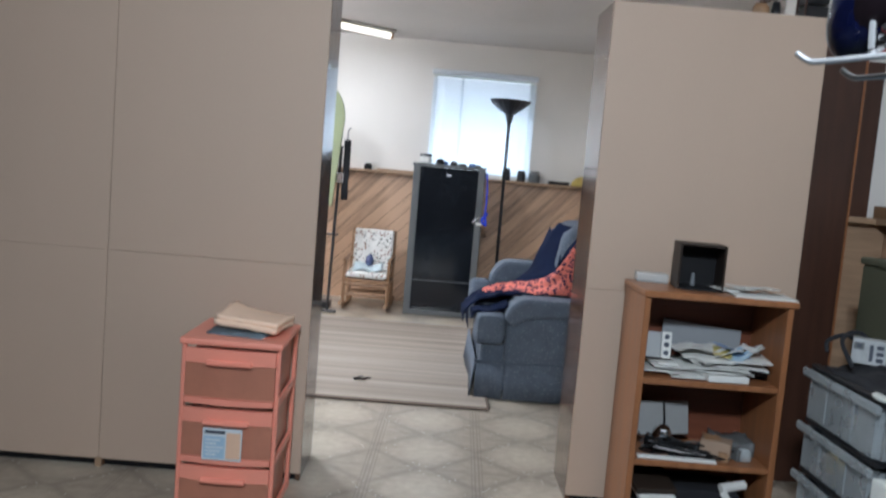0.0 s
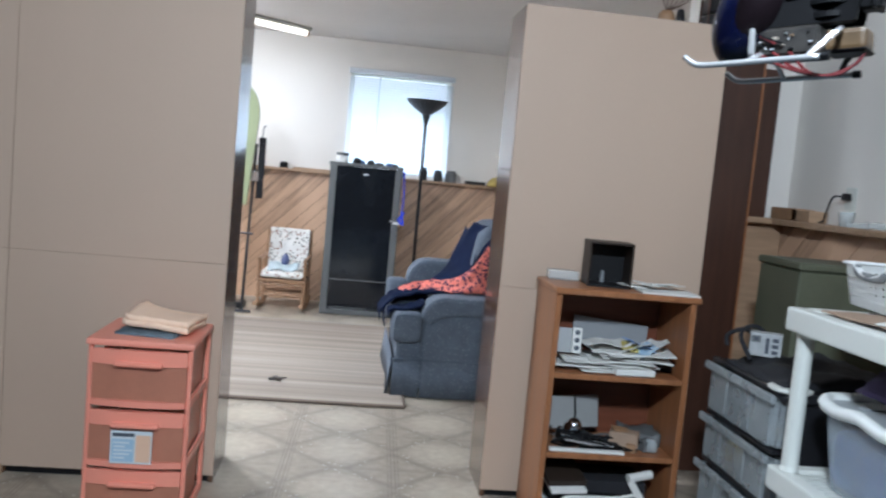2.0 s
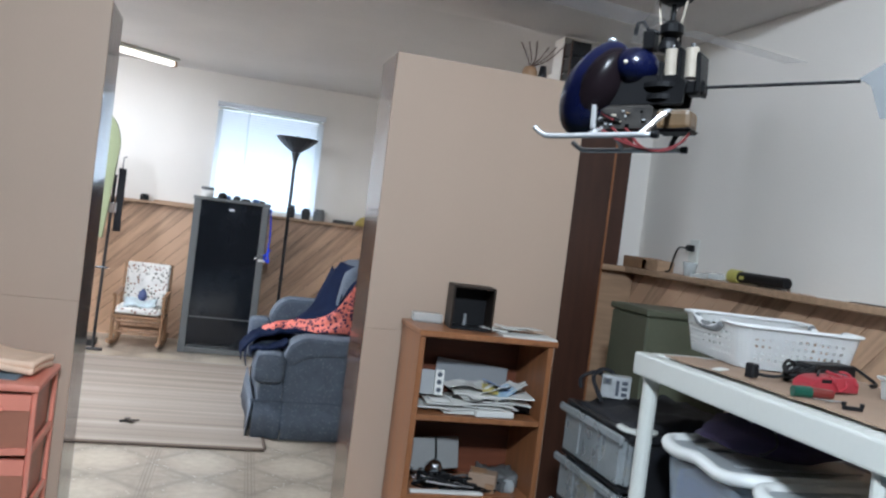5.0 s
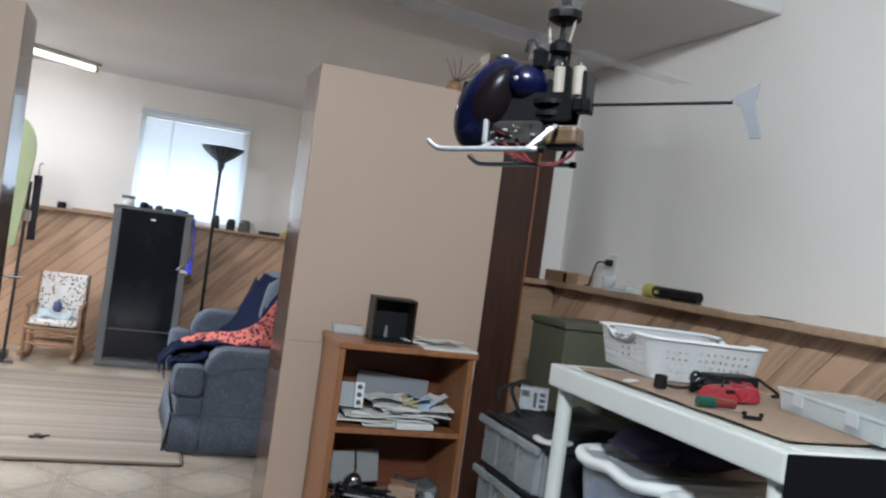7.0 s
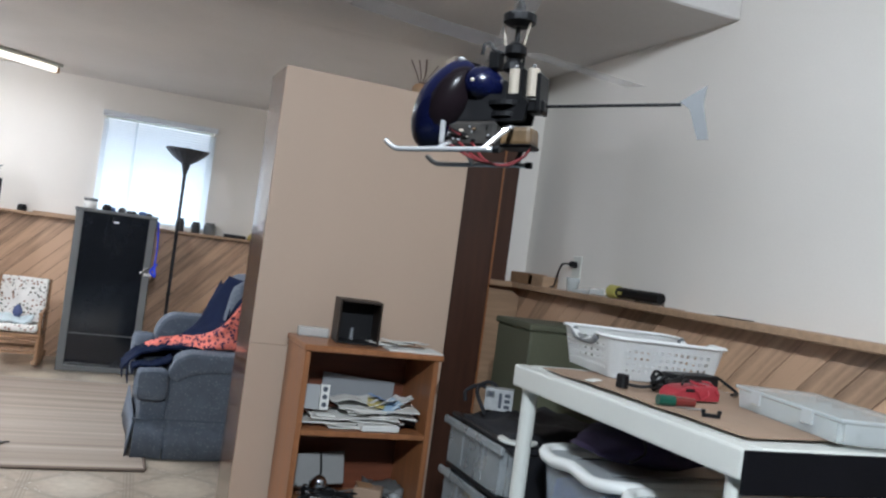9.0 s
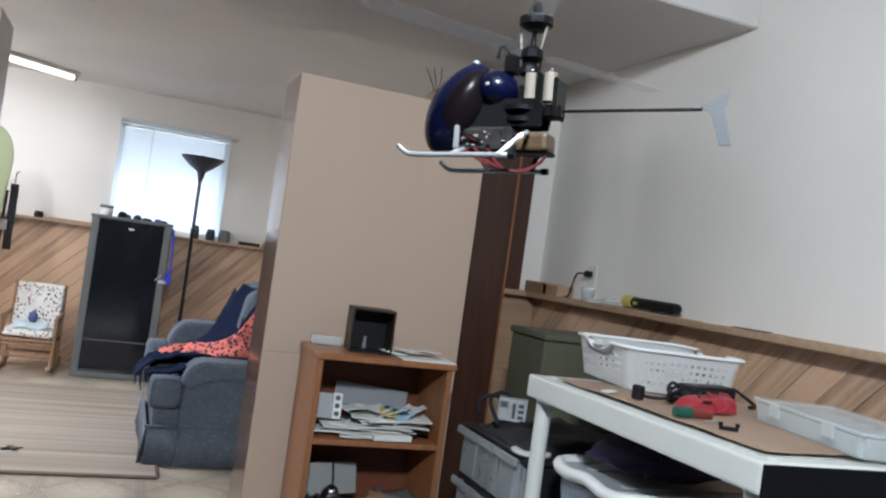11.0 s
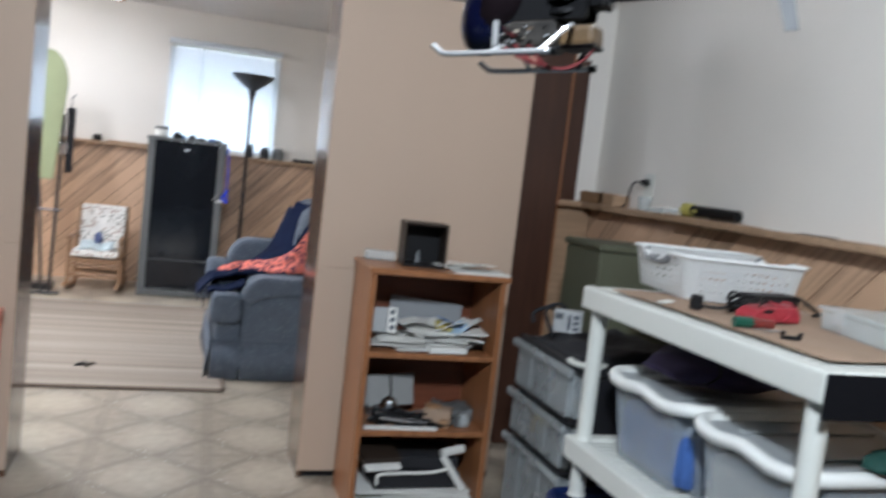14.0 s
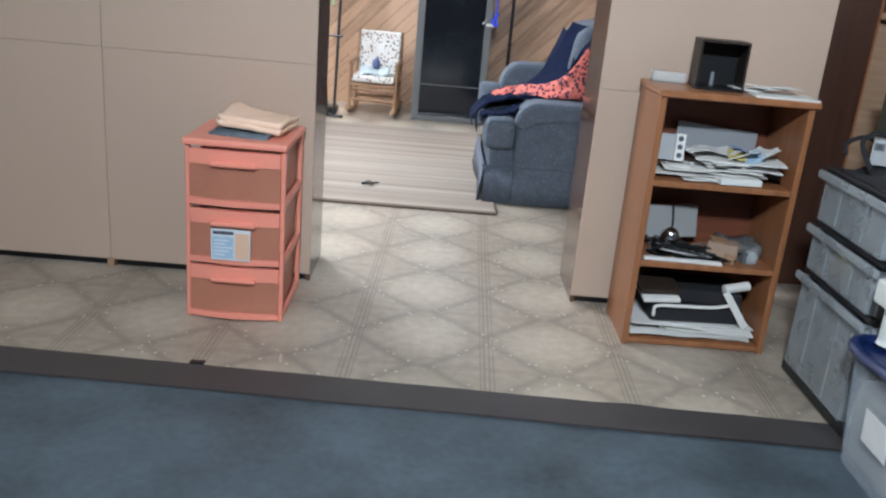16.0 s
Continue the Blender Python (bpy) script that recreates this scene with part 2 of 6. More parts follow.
def box(x0, y0, z0, x1, y1, z1, bevel=0.0, bm=None, m=None, seg=1):
    b = bmesh.new()
    bmesh.ops.create_cube(b, size=1.0)
    bmesh.ops.scale(b, vec=(x1 - x0, y1 - y0, z1 - z0), verts=b.verts)
    bmesh.ops.translate(b, vec=((x0 + x1) / 2, (y0 + y1) / 2, (z0 + z1) / 2), verts=b.verts)
    if bevel:
        bmesh.ops.bevel(b, geom=b.edges[:], offset=bevel, segments=seg, affect="EDGES", profile=0.6)
    return join(bm, b, m)


def join(bm, b, m=None):
    if m is not None:
        bmesh.ops.transform(b, matrix=m, verts=b.verts)
    if bm is None:
        return b
    me = bpy.data.meshes.new("tmp")
    b.to_mesh(me)
    b.free()
    bm.from_mesh(me)
    bpy.data.meshes.remove(me)
    return bm


def rod(a, c, r, r2=None, n=10, bm=None):
    """A round bar from a to c."""
    a, c = Vector(a), Vector(c)
    b = bmesh.new()
    bmesh.ops.create_cone(b, cap_ends=True, segments=n, radius1=r, radius2=r if r2 is None else r2, depth=(c - a).length)
    q = (c - a).to_track_quat("Z", "Y").to_matrix().to_4x4()
    return join(bm, b, Matrix.Translation((a + c) / 2) @ q)


def tube(points, r, n=6, bm=None):
    """A bent round wire through the points."""
    pts = [Vector(p) for p in points]
    b = bmesh.new()
    rings = []
    for i, p in enumerate(pts):
        d = (pts[min(i + 1, len(pts) - 1)] - pts[max(i - 1, 0)]).normalized()
        q = d.to_track_quat("Z", "Y").to_matrix()
        rings.append([b.verts.new(p + q @ Vector((r * math.cos(k * math.tau / n), r * math.sin(k * math.tau / n), 0))) for k in range(n)])
    for s, e in zip(rings, rings[1:]):
        for k in range(n):
            b.faces.new((s[k], s[(k + 1) % n], e[(k + 1) % n], e[k]))
    b.faces.new(rings[0][::-1])
    b.faces.new(rings[-1])
    return join(bm, b)


def curve(points, steps=8):
    """A smooth line through the points."""
    p = [Vector(v) for v in points]
    p = [2 * p[0] - p[1]] + p + [2 * p[-1] - p[-2]]
    out = []
    for i in range(1, len(p) - 2):
        for k in range(steps):
            t = k / steps
            out.append(0.5 * (2 * p[i] + (p[i + 1] - p[i - 1]) * t + (2 * p[i - 1] - 5 * p[i] + 4 * p[i + 1] - p[i + 2]) * t * t
                              + (3 * p[i] - p[i - 1] - 3 * p[i + 1] + p[i + 2]) * t ** 3))
    return out + [p[-2]]


def lathe(profile, n=20, bm=None, m=None):
    """Turned form from (radius, height) pairs."""
    b = bmesh.new()
    rings = [[b.verts.new((r * math.cos(k * math.tau / n), r * math.sin(k * math.tau / n), z)) for k in range(n)] for r, z in profile]
    for s, e in zip(rings, rings[1:]):
        for k in range(n):
            b.faces.new((s[k], s[(k + 1) % n], e[(k + 1) % n], e[k]))
    b.faces.new(rings[0][::-1])
    b.faces.new(rings[-1])
    return join(bm, b, m)


def prism(outline, depth, bevel=0.0, bm=None, m=None):
    """Outline in x, z, extruded along y from 0 to depth."""
    b = bmesh.new()
    f = b.faces.new([b.verts.new((x, 0, z)) for x, z in outline])
    g = bmesh.ops.extrude_face_region(b, geom=[f])
    bmesh.ops.translate(b, vec=(0, depth, 0), verts=[v for v in g["geom"] if isinstance(v, bmesh.types.BMVert)])
    bmesh.ops.recalc_face_normals(b, faces=b.faces[:])
    if bevel:
        bmesh.ops.bevel(b, geom=b.edges[:], offset=bevel, segments=2, affect="EDGES", profile=0.6)
    return join(bm, b, m)


def tray(x0, y0, z0, x1, y1, z1, t=0.004, taper=0.0, bm=None, m=None, bevel=0.0):
    """An open tub with walls t thick, narrower by taper at its base on each side."""
    b = bmesh.new()

    def ring(inset, z, k):
        i = inset + taper * k
        return [b.verts.new(v) for v in ((x0 + i, y0 + i, z), (x1 - i, y0 + i, z), (x1 - i, y1 - i, z), (x0 + i, y1 - i, z))]
    a, c, d, e = ring(0, z0, 1), ring(0, z1, 0), ring(t, z1, 0), ring(t, z0 + t, 1)
    for s, q in ((a, c), (c, d), (d, e)):
        for k in range(4):
            b.faces.new((s[k], s[(k + 1) % 4], q[(k + 1) % 4], q[k]))
    b.faces.new(a[::-1])
    b.faces.new(e)
    if bevel:
        es = [ed for ed in b.edges if abs(ed.verts[0].co.z - ed.verts[1].co.z) > 0.5 * (z1 - z0)]
        bmesh.ops.bevel(b, geom=es, offset=bevel, segments=3, affect="EDGES")
    return join(bm, b, m)


def crumpled(w, d, h, n=10, amp=0.01, seed=1.0, thick=0.004, bm=None, m=None):
    """A loose sheet of w by d, uneven by amp about height h."""
    b = bmesh.new()
    bmesh.ops.create_grid(b, x_segments=n, y_segments=n, size=0.5)
    for v in b.verts:
        v.co.x, v.co.y = v.co.x * w, v.co.y * d
        v.co.z = h + amp * noise.noise((v.co.x * 9 + seed, v.co.y * 9, seed * 3.7)) + 0.4 * amp * noise.noise((v.co.x * 30, v.co.y * 30 + seed, seed))
    g = bmesh.ops.extrude_face_region(b, geom=b.faces[:])
    bmesh.ops.translate(b, vec=(0, 0, -thick), verts=[v for v in g["geom"] if isinstance(v, bmesh.types.BMVert)])
    bmesh.ops.recalc_face_normals(b, faces=b.faces[:])
    return join(bm, b, m)



def rounded_loop(x0, y0, x1, y1, r, n=6, run=8):
    """Points round a rectangle with rounded corners, counter-clockwise; each with True on a straight run."""
    out = []
    for cx, cy, a0 in ((x1 - r, y0 + r, -90), (x1 - r, y1 - r, 0), (x0 + r, y1 - r, 90), (x0 + r, y0 + r, 180)):
        arc = [(cx + r * math.cos(radians(a0 + 90 * k / n)), cy + r * math.sin(radians(a0 + 90 * k / n))) for k in range(n + 1)]
        out.append(arc)
    pts = []
    for i, arc in enumerate(out):
        pts += [(p, False) for p in arc[:-1]]
        a, c = Vector(arc[-1]), Vector(out[(i + 1) % 4][0])
        m = max(1, round((c - a).length / run) if run < 1 else run)
        pts += [((a.lerp(c, k / m).x, a.lerp(c, k / m).y), True) for k in range(m)]
    return pts


def hoop(points, rx, rz, n=8, bm=None):
    """A closed moulding of oval section along a level loop of points."""
    b = bmesh.new()
    pts = [Vector(p) for p in points]
    rings = []
    for i, p in enumerate(pts):
        d = pts[(i + 1) % len(pts)] - pts[i - 1]
        out = Vector((d.y, -d.x, 0)).normalized()
        rings.append([b.verts.new(p + out * rx * math.cos(k * math.tau / n) + Vector((0, 0, rz * math.sin(k * math.tau / n)))) for k in range(n)])
    for i, s in enumerate(rings):
        e = rings[(i + 1) % len(rings)]
        for k in range(n):
            b.faces.new((s[k], e[k], e[(k + 1) % n], s[(k + 1) % n]))
    bmesh.ops.recalc_face_normals(b, faces=b.faces[:])
    return join(bm, b)


# ---- the rooms ----
XL, XR, YB, YF, ZC, ZF = -2.4, 1.95, -1.4, 7.36, 2.28, 2.45


def slab(name, pts, z0, z1, material, label):
    """A flat piece of floor with the given corners."""
    b = bmesh.new()
    f = b.faces.new([b.verts.new((x, y, z1)) for x, y in pts])
    g = bmesh.ops.extrude_face_region(b, geom=[f])
    bmesh.ops.translate(b, vec=(0, 0, z0 - z1), verts=[v for v in g["geom"] if isinstance(v, bmesh.types.BMVert)])
    bmesh.ops.recalc_face_normals(b, faces=b.faces[:])
    return tagged(solid(name, b, material, label, "floor"), kind="structure")


def seam_y(x):
    """The line along which vinyl meets concrete."""
    return 2.195 - 0.036 * x


slab("floor", [(XL, seam_y(XL)), (XR, seam_y(XR)), (XR, YF), (XL, YF)], -0.06, 0.0, M_VINYL, "tan patterned sheet vinyl floor with worn pale medallions")
slab("ground", [(XL, YB), (XR, YB), (XR, seam_y(XR) - 0.001), (XL, seam_y(XL) - 0.001)], -0.07, -0.004, M_CONCRETE, "bare blue-grey painted concrete floor, scuffed")
tagged(solid("wall_east", box(XR, YB, -0.07, XR + 0.12, YF, 2.6), M_WALL, "off-white painted basement wall above wood wainscot", "wall"), kind="structure")
tagged(solid("wall_west", box(XL - 0.12, 3.32, -0.07, XL, YF, 2.6), M_WALL, "plain off-white painted wall", "wall"), kind="structure")
# two unseen walls, made dark so that they throw less light back
tagged(solid("wall_west_front", box(XL - 0.12, YB, -0.07, XL, 3.319, 2.6), M_DARKWALL, "unseen basement wall darkened to cut bounced light", "wall"), kind="structure")
tagged(solid("wall_south", box(XL - 0.12, YB - 0.12, -0.07, XR + 0.12, YB, 2.6), M_DARKWALL, "unseen basement wall darkened to cut bounced light", "wall"), kind="structure")
WX0, WX1, WZ0, WZ1 = -0.085, 0.79, 1.17, 2.02
bm = box(XL - 0.12, YF, -0.07, WX0, YF + 0.2, 2.6)
box(WX1, YF, -0.07, XR + 0.12, YF + 0.2, 2.6, bm=bm)
box(WX0, YF, -0.07, WX1, YF + 0.2, WZ0, bm=bm)
box(WX0, YF, WZ1, WX1, YF + 0.2, 2.6, bm=bm)
tagged(solid("wall_north", bm, M_WALL, "off-white painted wall with a window above wood wainscot", "wall"), kind="structure")
tagged(solid("wall_stub", box(1.44, 3.575, 0, XR, 3.69, 2.15), M_WALL, "short off-white wall end beside the bookcases", "wall"), kind="structure")
bm = box(XL - 0.12, 2.26, ZC, XR + 0.12, YF + 0.2, ZC + 0.27)
box(XL - 0.12, YB - 0.12, ZF, XR + 0.12, 2.259, ZF + 0.10, bm=bm)
tagged(solid("ceiling", bm, M_CEIL, "grey-white textured basement ceiling", "ceiling"), kind="structure")
tagged(solid("soffit", box(XL, 2.24, 2.148, XR, 3.565, ZF + 0.02, 0.006), M_CEIL, "grey-white dropped ceiling soffit across the room", "soffit"), kind="structure")
xs = [XL + (XR - XL) * i / 40 for i in range(41)]
low = [(x, seam_y(x) - 0.086 + 0.005 * noise.noise((x * 2.3, 0, 0))) for x in xs]
high = [(x, seam_y(x) + 0.054 + 0.004 * noise.noise((x * 4.7, 5, 0)) + (0.008 if 0.55 < x < 0.7 else 0)) for x in xs]
strip = slab("threshold_strip", low + high[::-1], -0.003, 0.0045, M_TAPE, "dark brown worn edging strip between vinyl and concrete")
tagged(strip, category="floor strip")


def bookcase_back(name, x0, x1, label):
    """A tall bookcase seen from behind: two-piece hardboard back, laminate sides, recessed dark base."""
    y0, y1, h = 3.015, 3.315, 1.835
    t = thing(name, label, "bookcase", pose((x0 + x1) / 2, y0, 0), "tall bookcases set back to front")
    hw, d = (x1 - x0) / 2, y1 - y0
    part("lower_back_panel", box(-hw, 0, 0.028, hw, 0.006, 0.806, 0.0015), M_CARD, t)
    part("upper_back_panel", box(-hw, 0, 0.8066, hw, 0.006, h, 0.0015), M_CARD, t)
    for s in (-1, 1):
        part("side_panel", box(min(s * hw, s * (hw - 0.018)), 0.0065, 0.0, max(s * hw, s * (hw - 0.018)), d, h, 0.002), M_LAMINATE, t, "dark brown glossy laminate side")
    for z in (0.03, 0.42, 0.80, 1.15, 1.48, h - 0.018):
        part("shelf", box(-hw + 0.0185, 0.007, z, hw - 0.0185, d - 0.002, z + 0.016), M_LAMINATE, t)
    part("plinth", box(-hw + 0.0185, 0.02, 0.0, hw - 0.0185, d - 0.02, 0.029), M_BLACKPL, t)
    return t


bookcase_back("tall_bookcase", -1.158, -0.415, "tall bookcase with tan hardboard back towards the room")
bookcase_back("tall_bookcase", -1.90, -1.1595, "tall bookcase with tan hardboard back and seam beside it")
bookcase_back("tall_bookcase", 0.575, 1.342, "tall bookcase with tan hardboard back behind a low shelf")


def wainscot(name, m, width, height, lean):
    """Diagonal tongue-and-groove boards on a dark backing, in local x (along) and z, facing -y."""
    t = tagged(new(name, mesh_of(name, box(0, -0.012, 0, width, 0.0, height), M_BACKER)), "diagonal cedar board wainscot with varying brown tones", "wainscot", kind="structure")
    t.matrix_world = m
    w = 0.092
    step = w * math.sqrt(2)
    n = int((width + height) / step) + 1
    for i in range(n):
        a, e = i * step - height, (i + 1) * step - height - 0.004
        lo = [(a, 0), (e, 0), (e + height, height), (a + height, height)]
        poly = lo
        for sign, lim in ((1, 0.0), (-1, width)):
            out = []
            for p, q in zip(poly, poly[1:] + poly[:1]):
                pin, qin = sign * (p[0] - lim) >= 0, sign * (q[0] - lim) >= 0
                if pin:
                    out.append(p)
                if pin != qin:
                    k = (lim - p[0]) / (q[0] - p[0])
                    out.append((lim, p[1] + k * (q[1] - p[1])))
            poly = out
            if not poly:
                break
        if len(poly) < 3:
            continue
        if lean < 0:
            poly = [(width - x, z) for x, z in poly][::-1]
        # local frame along the board, so that the grain follows it
        ang = math.radians(45 if lean > 0 else 135)
        cx = sum(p[0] for p in poly) / len(poly)
        cz = sum(p[1] for p in poly) / len(poly)
        loc = [((x - cx) * math.cos(ang) + (z - cz) * math.sin(ang), -(x - cx) * math.sin(ang) + (z - cz) * math.cos(ang)) for x, z in poly]
        bm = prism(loc, 0.012)
        ob = new("plank", mesh_of("plank", bm, M_PLANK))
        ob.parent = t
        ob.matrix_local = Matrix.Translation((cx, -0.0245 + 0.002 * (i % 3) / 3, cz)) @ Matrix.Rotation(-ang, 4, "Y")
    return t


LEDGE = 1.112
wainscot("wainscot_north", pose(XL, YF, 0), XR - XL, LEDGE - 0.002, 1)
wainscot("wainscot_east", pose(XR, 3.574, 0, 0, 0, -90), 3.574 + 1.0, LEDGE - 0.002, 1)
tagged(solid("ledge_north", box(XL, YF - 0.10, LEDGE, XR - 0.10, YF - 0.001, LEDGE + 0.024, 0.004), M_LEDGE, "narrow wood cap ledge on top of the wainscot", "ledge"), kind="structure")
tagged(solid("ledge_east", box(XR - 0.10, -1.0, LEDGE, XR - 0.001, 3.574, LEDGE + 0.026, 0.004), M_LEDGE, "narrow wood cap ledge on top of the wainscot", "ledge"), kind="structure")
tagged(solid("ledge_stub", box(1.70, 3.49, LEDGE, XR - 0.1005, 3.574, LEDGE + 0.026, 0.004), M_LEDGE, "end of the wood cap ledge beside the bookcase", "ledge"), kind="structure")
tagged(solid("corner_board", box(1.745, 3.552, 0.0, XR - 0.026, 3.574, LEDGE - 0.001, 0.003), M_LEDGE, "upright pale wood board under the ledge", "trim"), kind="structure")

# ---- window ----
win = thing("window_1", "bright window with white horizontal blinds, daylight outside", "window", pose((WX0 + WX1) / 2, YF, WZ0), kind="structure")
hw, hh = (WX1 - WX0) / 2, WZ1 - WZ0
bm = box(-hw, 0.10, 0, -hw + 0.03, 0.14, hh)
box(hw - 0.03, 0.10, 0, hw, 0.14, hh, bm=bm)
box(-hw + 0.03, 0.10, 0, hw - 0.03, 0.14, 0.03, bm=bm)
box(-hw + 0.03, 0.10, hh - 0.03, hw - 0.03, 0.14, hh, bm=bm)
part("window_frame", bm, M_WHITEPL, win)
part("mullion", box(-0.2, 0.105, 0.031, -0.175, 0.135, hh - 0.031), M_WHITEPL, win)
part("head_rail", box(-hw - 0.02, -0.045, hh - 0.02, hw + 0.02, -0.003, hh + 0.022, 0.003), M_BLIND, win)
slat = mesh_of("slat", box(-hw - 0.01, -0.0125, -0.0007, hw + 0.01, 0.0125, 0.0007), M_BLIND)
for i in range(38):
    s = new("slat", slat)
    s.parent = win
    s.matrix_local = pose(0, -0.022, 0.02 + i * 0.0208, 46, 0, 0)
for x in (-hw + 0.1, hw - 0.1):
    part("cord", rod((x, -0.037, 0.0), (x, -0.037, hh), 0.0016, n=5), M_BLIND, win)
part("bottom_rail", box(-hw - 0.01, -0.036, -0.003, hw + 0.01, -0.010, 0.010, 0.003), M_BLIND, win)
glow = bpy.data.materials.new("daylight_sky")
glow.use_nodes = True
gb = glow.node_tree.nodes["Principled BSDF"]
gb.inputs["Base Color"].default_value = (0, 0, 0, 1)
gb.inputs["Emission Color"].default_value = (0.80, 0.91, 1.0, 1)
gb.inputs["Emission Strength"].default_value = 3.2
tagged(solid("backdrop", box(-3.5, YF + 1.6, -0.5, 4.2, YF + 1.62, 4.0), glow, "bright overcast daylight outside the window", "backdrop"), kind="structure")

# ---- ceiling tube lamp in the far room ----
M_TUBE = mat("lit_tube", (1.0, 0.93, 0.80), 0.5, 0.02, 4, 0.0, emit=3.0)
lamp = thing("tube_lamp", "lit white fluorescent tube lamp on the ceiling", "ceiling lamp", pose(-0.78, 6.70, ZC, 0, 0, 41))
part("housing", box(-0.62, -0.042, -0.030, 0.44, 0.042, -0.0005, 0.006), M_WHITEPL, lamp)
part("diffuser", box(-0.60, -0.024, -0.068, 0.42, 0.024, -0.0305, 0.014, seg=3), M_TUBE, lamp)
for x in (-0.612, 0.412):
    part("end_cap", box(x - 0.010, -0.032, -0.073, x + 0.010, 0.032, -0.0305, 0.003), M_LEDGE, lamp)

# ---- rug ----
bm = box(-1.55, 4.145, 0.001, 0.350, 6.28, 0.013, 0.004)
rug = thing("rug", "brown striped woven area rug lying on the vinyl", "rug", pose(0, 0, 0))
part("woven_field", bm, M_RUG, rug)
part("binding", box(-1.56, 4.120, 0.001, 0.357, 4.146, 0.014, 0.005), mat("rug_binding", (0.15, 0.11, 0.085), 0.9), rug)
part("side_binding", box(0.3505, 4.1465, 0.001, 0.365, 6.28, 0.014, 0.005), mat("rug_side_binding", (0.15, 0.11, 0.085), 0.9), rug)

# ---- low oak bookshelf ----
shelf = thing("low_bookshelf", "low orange oak bookshelf with cluttered shelves", "bookshelf", pose(0.704, 2.668, 0))
SW, SD, SH = 0.485, 0.29, 0.862
part("side_panel", box(0, 0.0, 0, 0.02, SD, SH - 0.022, 0.002), M_OAK, shelf)
part("side_panel", box(SW - 0.02, 0.0, 0, SW, SD, SH - 0.022, 0.002), M_OAK, shelf)
part("top_board", box(-0.006, -0.012, SH - 0.0215, SW + 0.012, SD, SH, 0.004), M_OAK, shelf)
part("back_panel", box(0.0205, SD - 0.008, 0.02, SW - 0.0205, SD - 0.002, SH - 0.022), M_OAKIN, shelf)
for z in (0.005, 0.282, 0.555):
    part("shelf", box(0.0205, 0.004, z, SW - 0.0205, SD - 0.0085, z + 0.019, 0.002), M_OAK, shelf)

# ---- orange drawer unit ----
DW, DD, DH = 0.315, 0.345, 0.60
dr = thing("drawer_unit", "orange plastic three-drawer unit with translucent drawer fronts", "drawer unit", pose(-0.760, 2.622, 0))
part("top", box(-0.006, -0.012, DH - 0.022, DW + 0.006, DD, DH, 0.008, seg=2), M_ORANGE, dr)
for s in (0, 1):
    x0, x1 = (0.0, 0.014) if s == 0 else (DW - 0.014, DW)
    for y0, y1 in ((0.0, 0.022), (DD - 0.03, DD)):
        part("post", box(x0, y0, 0.0, x1, y1, DH - 0.0225, 0.003), M_ORANGE, dr)
    for z in (0.0, 0.19, 0.383):
        part("side_rail", box(x0 + 0.001, 0.0225, z, x1 - 0.001, DD - 0.0305, z + 0.03, 0.003), M_ORANGE, dr)
for k, z in enumerate((0.008, 0.198, 0.391)):
    h = 0.178
    d = part("drawer", tray(0.018, 0.004, z + 0.012, DW - 0.018, DD - 0.035, z + h - 0.02, 0.003), M_ORANGECLEAR, dr, "translucent orange drawer")
    n = 14
    bm = bmesh.new()
    # bowed front with a thick lip above and below
    for za, zb, out in ((z, z + 0.020, 0.016), (z + 0.0205, z + h - 0.047, 0.008), (z + h - 0.0465, z + h, 0.013)):
        ring = []
        for i in range(n + 1):
            x = 0.0145 + (DW - 0.029) * i / n
            bow = out * (1 - (2 * i / n - 1) ** 2) + out * 0.4
            ring.append((x, -bow))
        pts = ring + [(DW - 0.0145, 0.003), (0.0145, 0.003)]
        b = bmesh.new()
        lo = [b.verts.new((x, y, za)) for x, y in pts]
        hi = [b.verts.new((x, y, zb)) for x, y in pts]
        b.faces.new(lo[::-1])
        b.faces.new(hi)
        for i in range(len(pts)):
            j = (i + 1) % len(pts)
            b.faces.new((lo[i], lo[j], hi[j], hi[i]))
        if out == 0.008:
            part("front_panel", b, M_ORANGECLEAR, d)
        else:
            join(bm, b)
    part("front_frame", bm, M_ORANGE, d)
    part("handle", box(0.085, -0.034, z + h - 0.05, DW - 0.085, -0.012, z + h - 0.034, 0.005), M_ORANGE, d)
M_LABEL = mat("label_paper", (0.62, 0.66, 0.68), 0.5, 0.04, 8, 0.02)
M_LBLUE = mat("label_blue", (0.36, 0.50, 0.62), 0.5, 0.05, 8, 0.02)
M_LORANGE = mat("label_orange", (0.72, 0.47, 0.32), 0.5, 0.05, 8, 0.02)
M_INK = mat("ink", (0.06, 0.07, 0.09), 0.6, 0.05, 8, 0.0)
lab = thing("drawer_label", "white and blue product sticker on a drawer front", "label", pose(-0.672, 2.622, 0.215))
part("card", box(0, -0.0275, 0, 0.125, -0.0255, 0.104), M_LABEL, lab)
part("blue_field", box(0.004, -0.0283, 0.006, 0.072, -0.0277, 0.078), M_LBLUE, lab)
part("orange_field", box(0.076, -0.0283, 0.006, 0.121, -0.0277, 0.092), M_LORANGE, lab)
part("heading", box(0.006, -0.0283, 0.086, 0.072, -0.0277, 0.097), M_INK, lab)
for i in range(5):
    part("print_bar", box(0.010, -0.0290, 0.016 + i * 0.012, 0.045 + 0.012 * (i % 3), -0.0285, 0.021 + i * 0.012), M_LABEL, lab)

# ---- white plastic shelving ----
TX0, TX1, TY0, TY1, TZ = 1.17, 1.74, 1.13, 2.065, 0.934
tb = thing("plastic_shelving", "white moulded plastic shelving unit with round legs", "shelving", pose(TX0, TY0, 0))
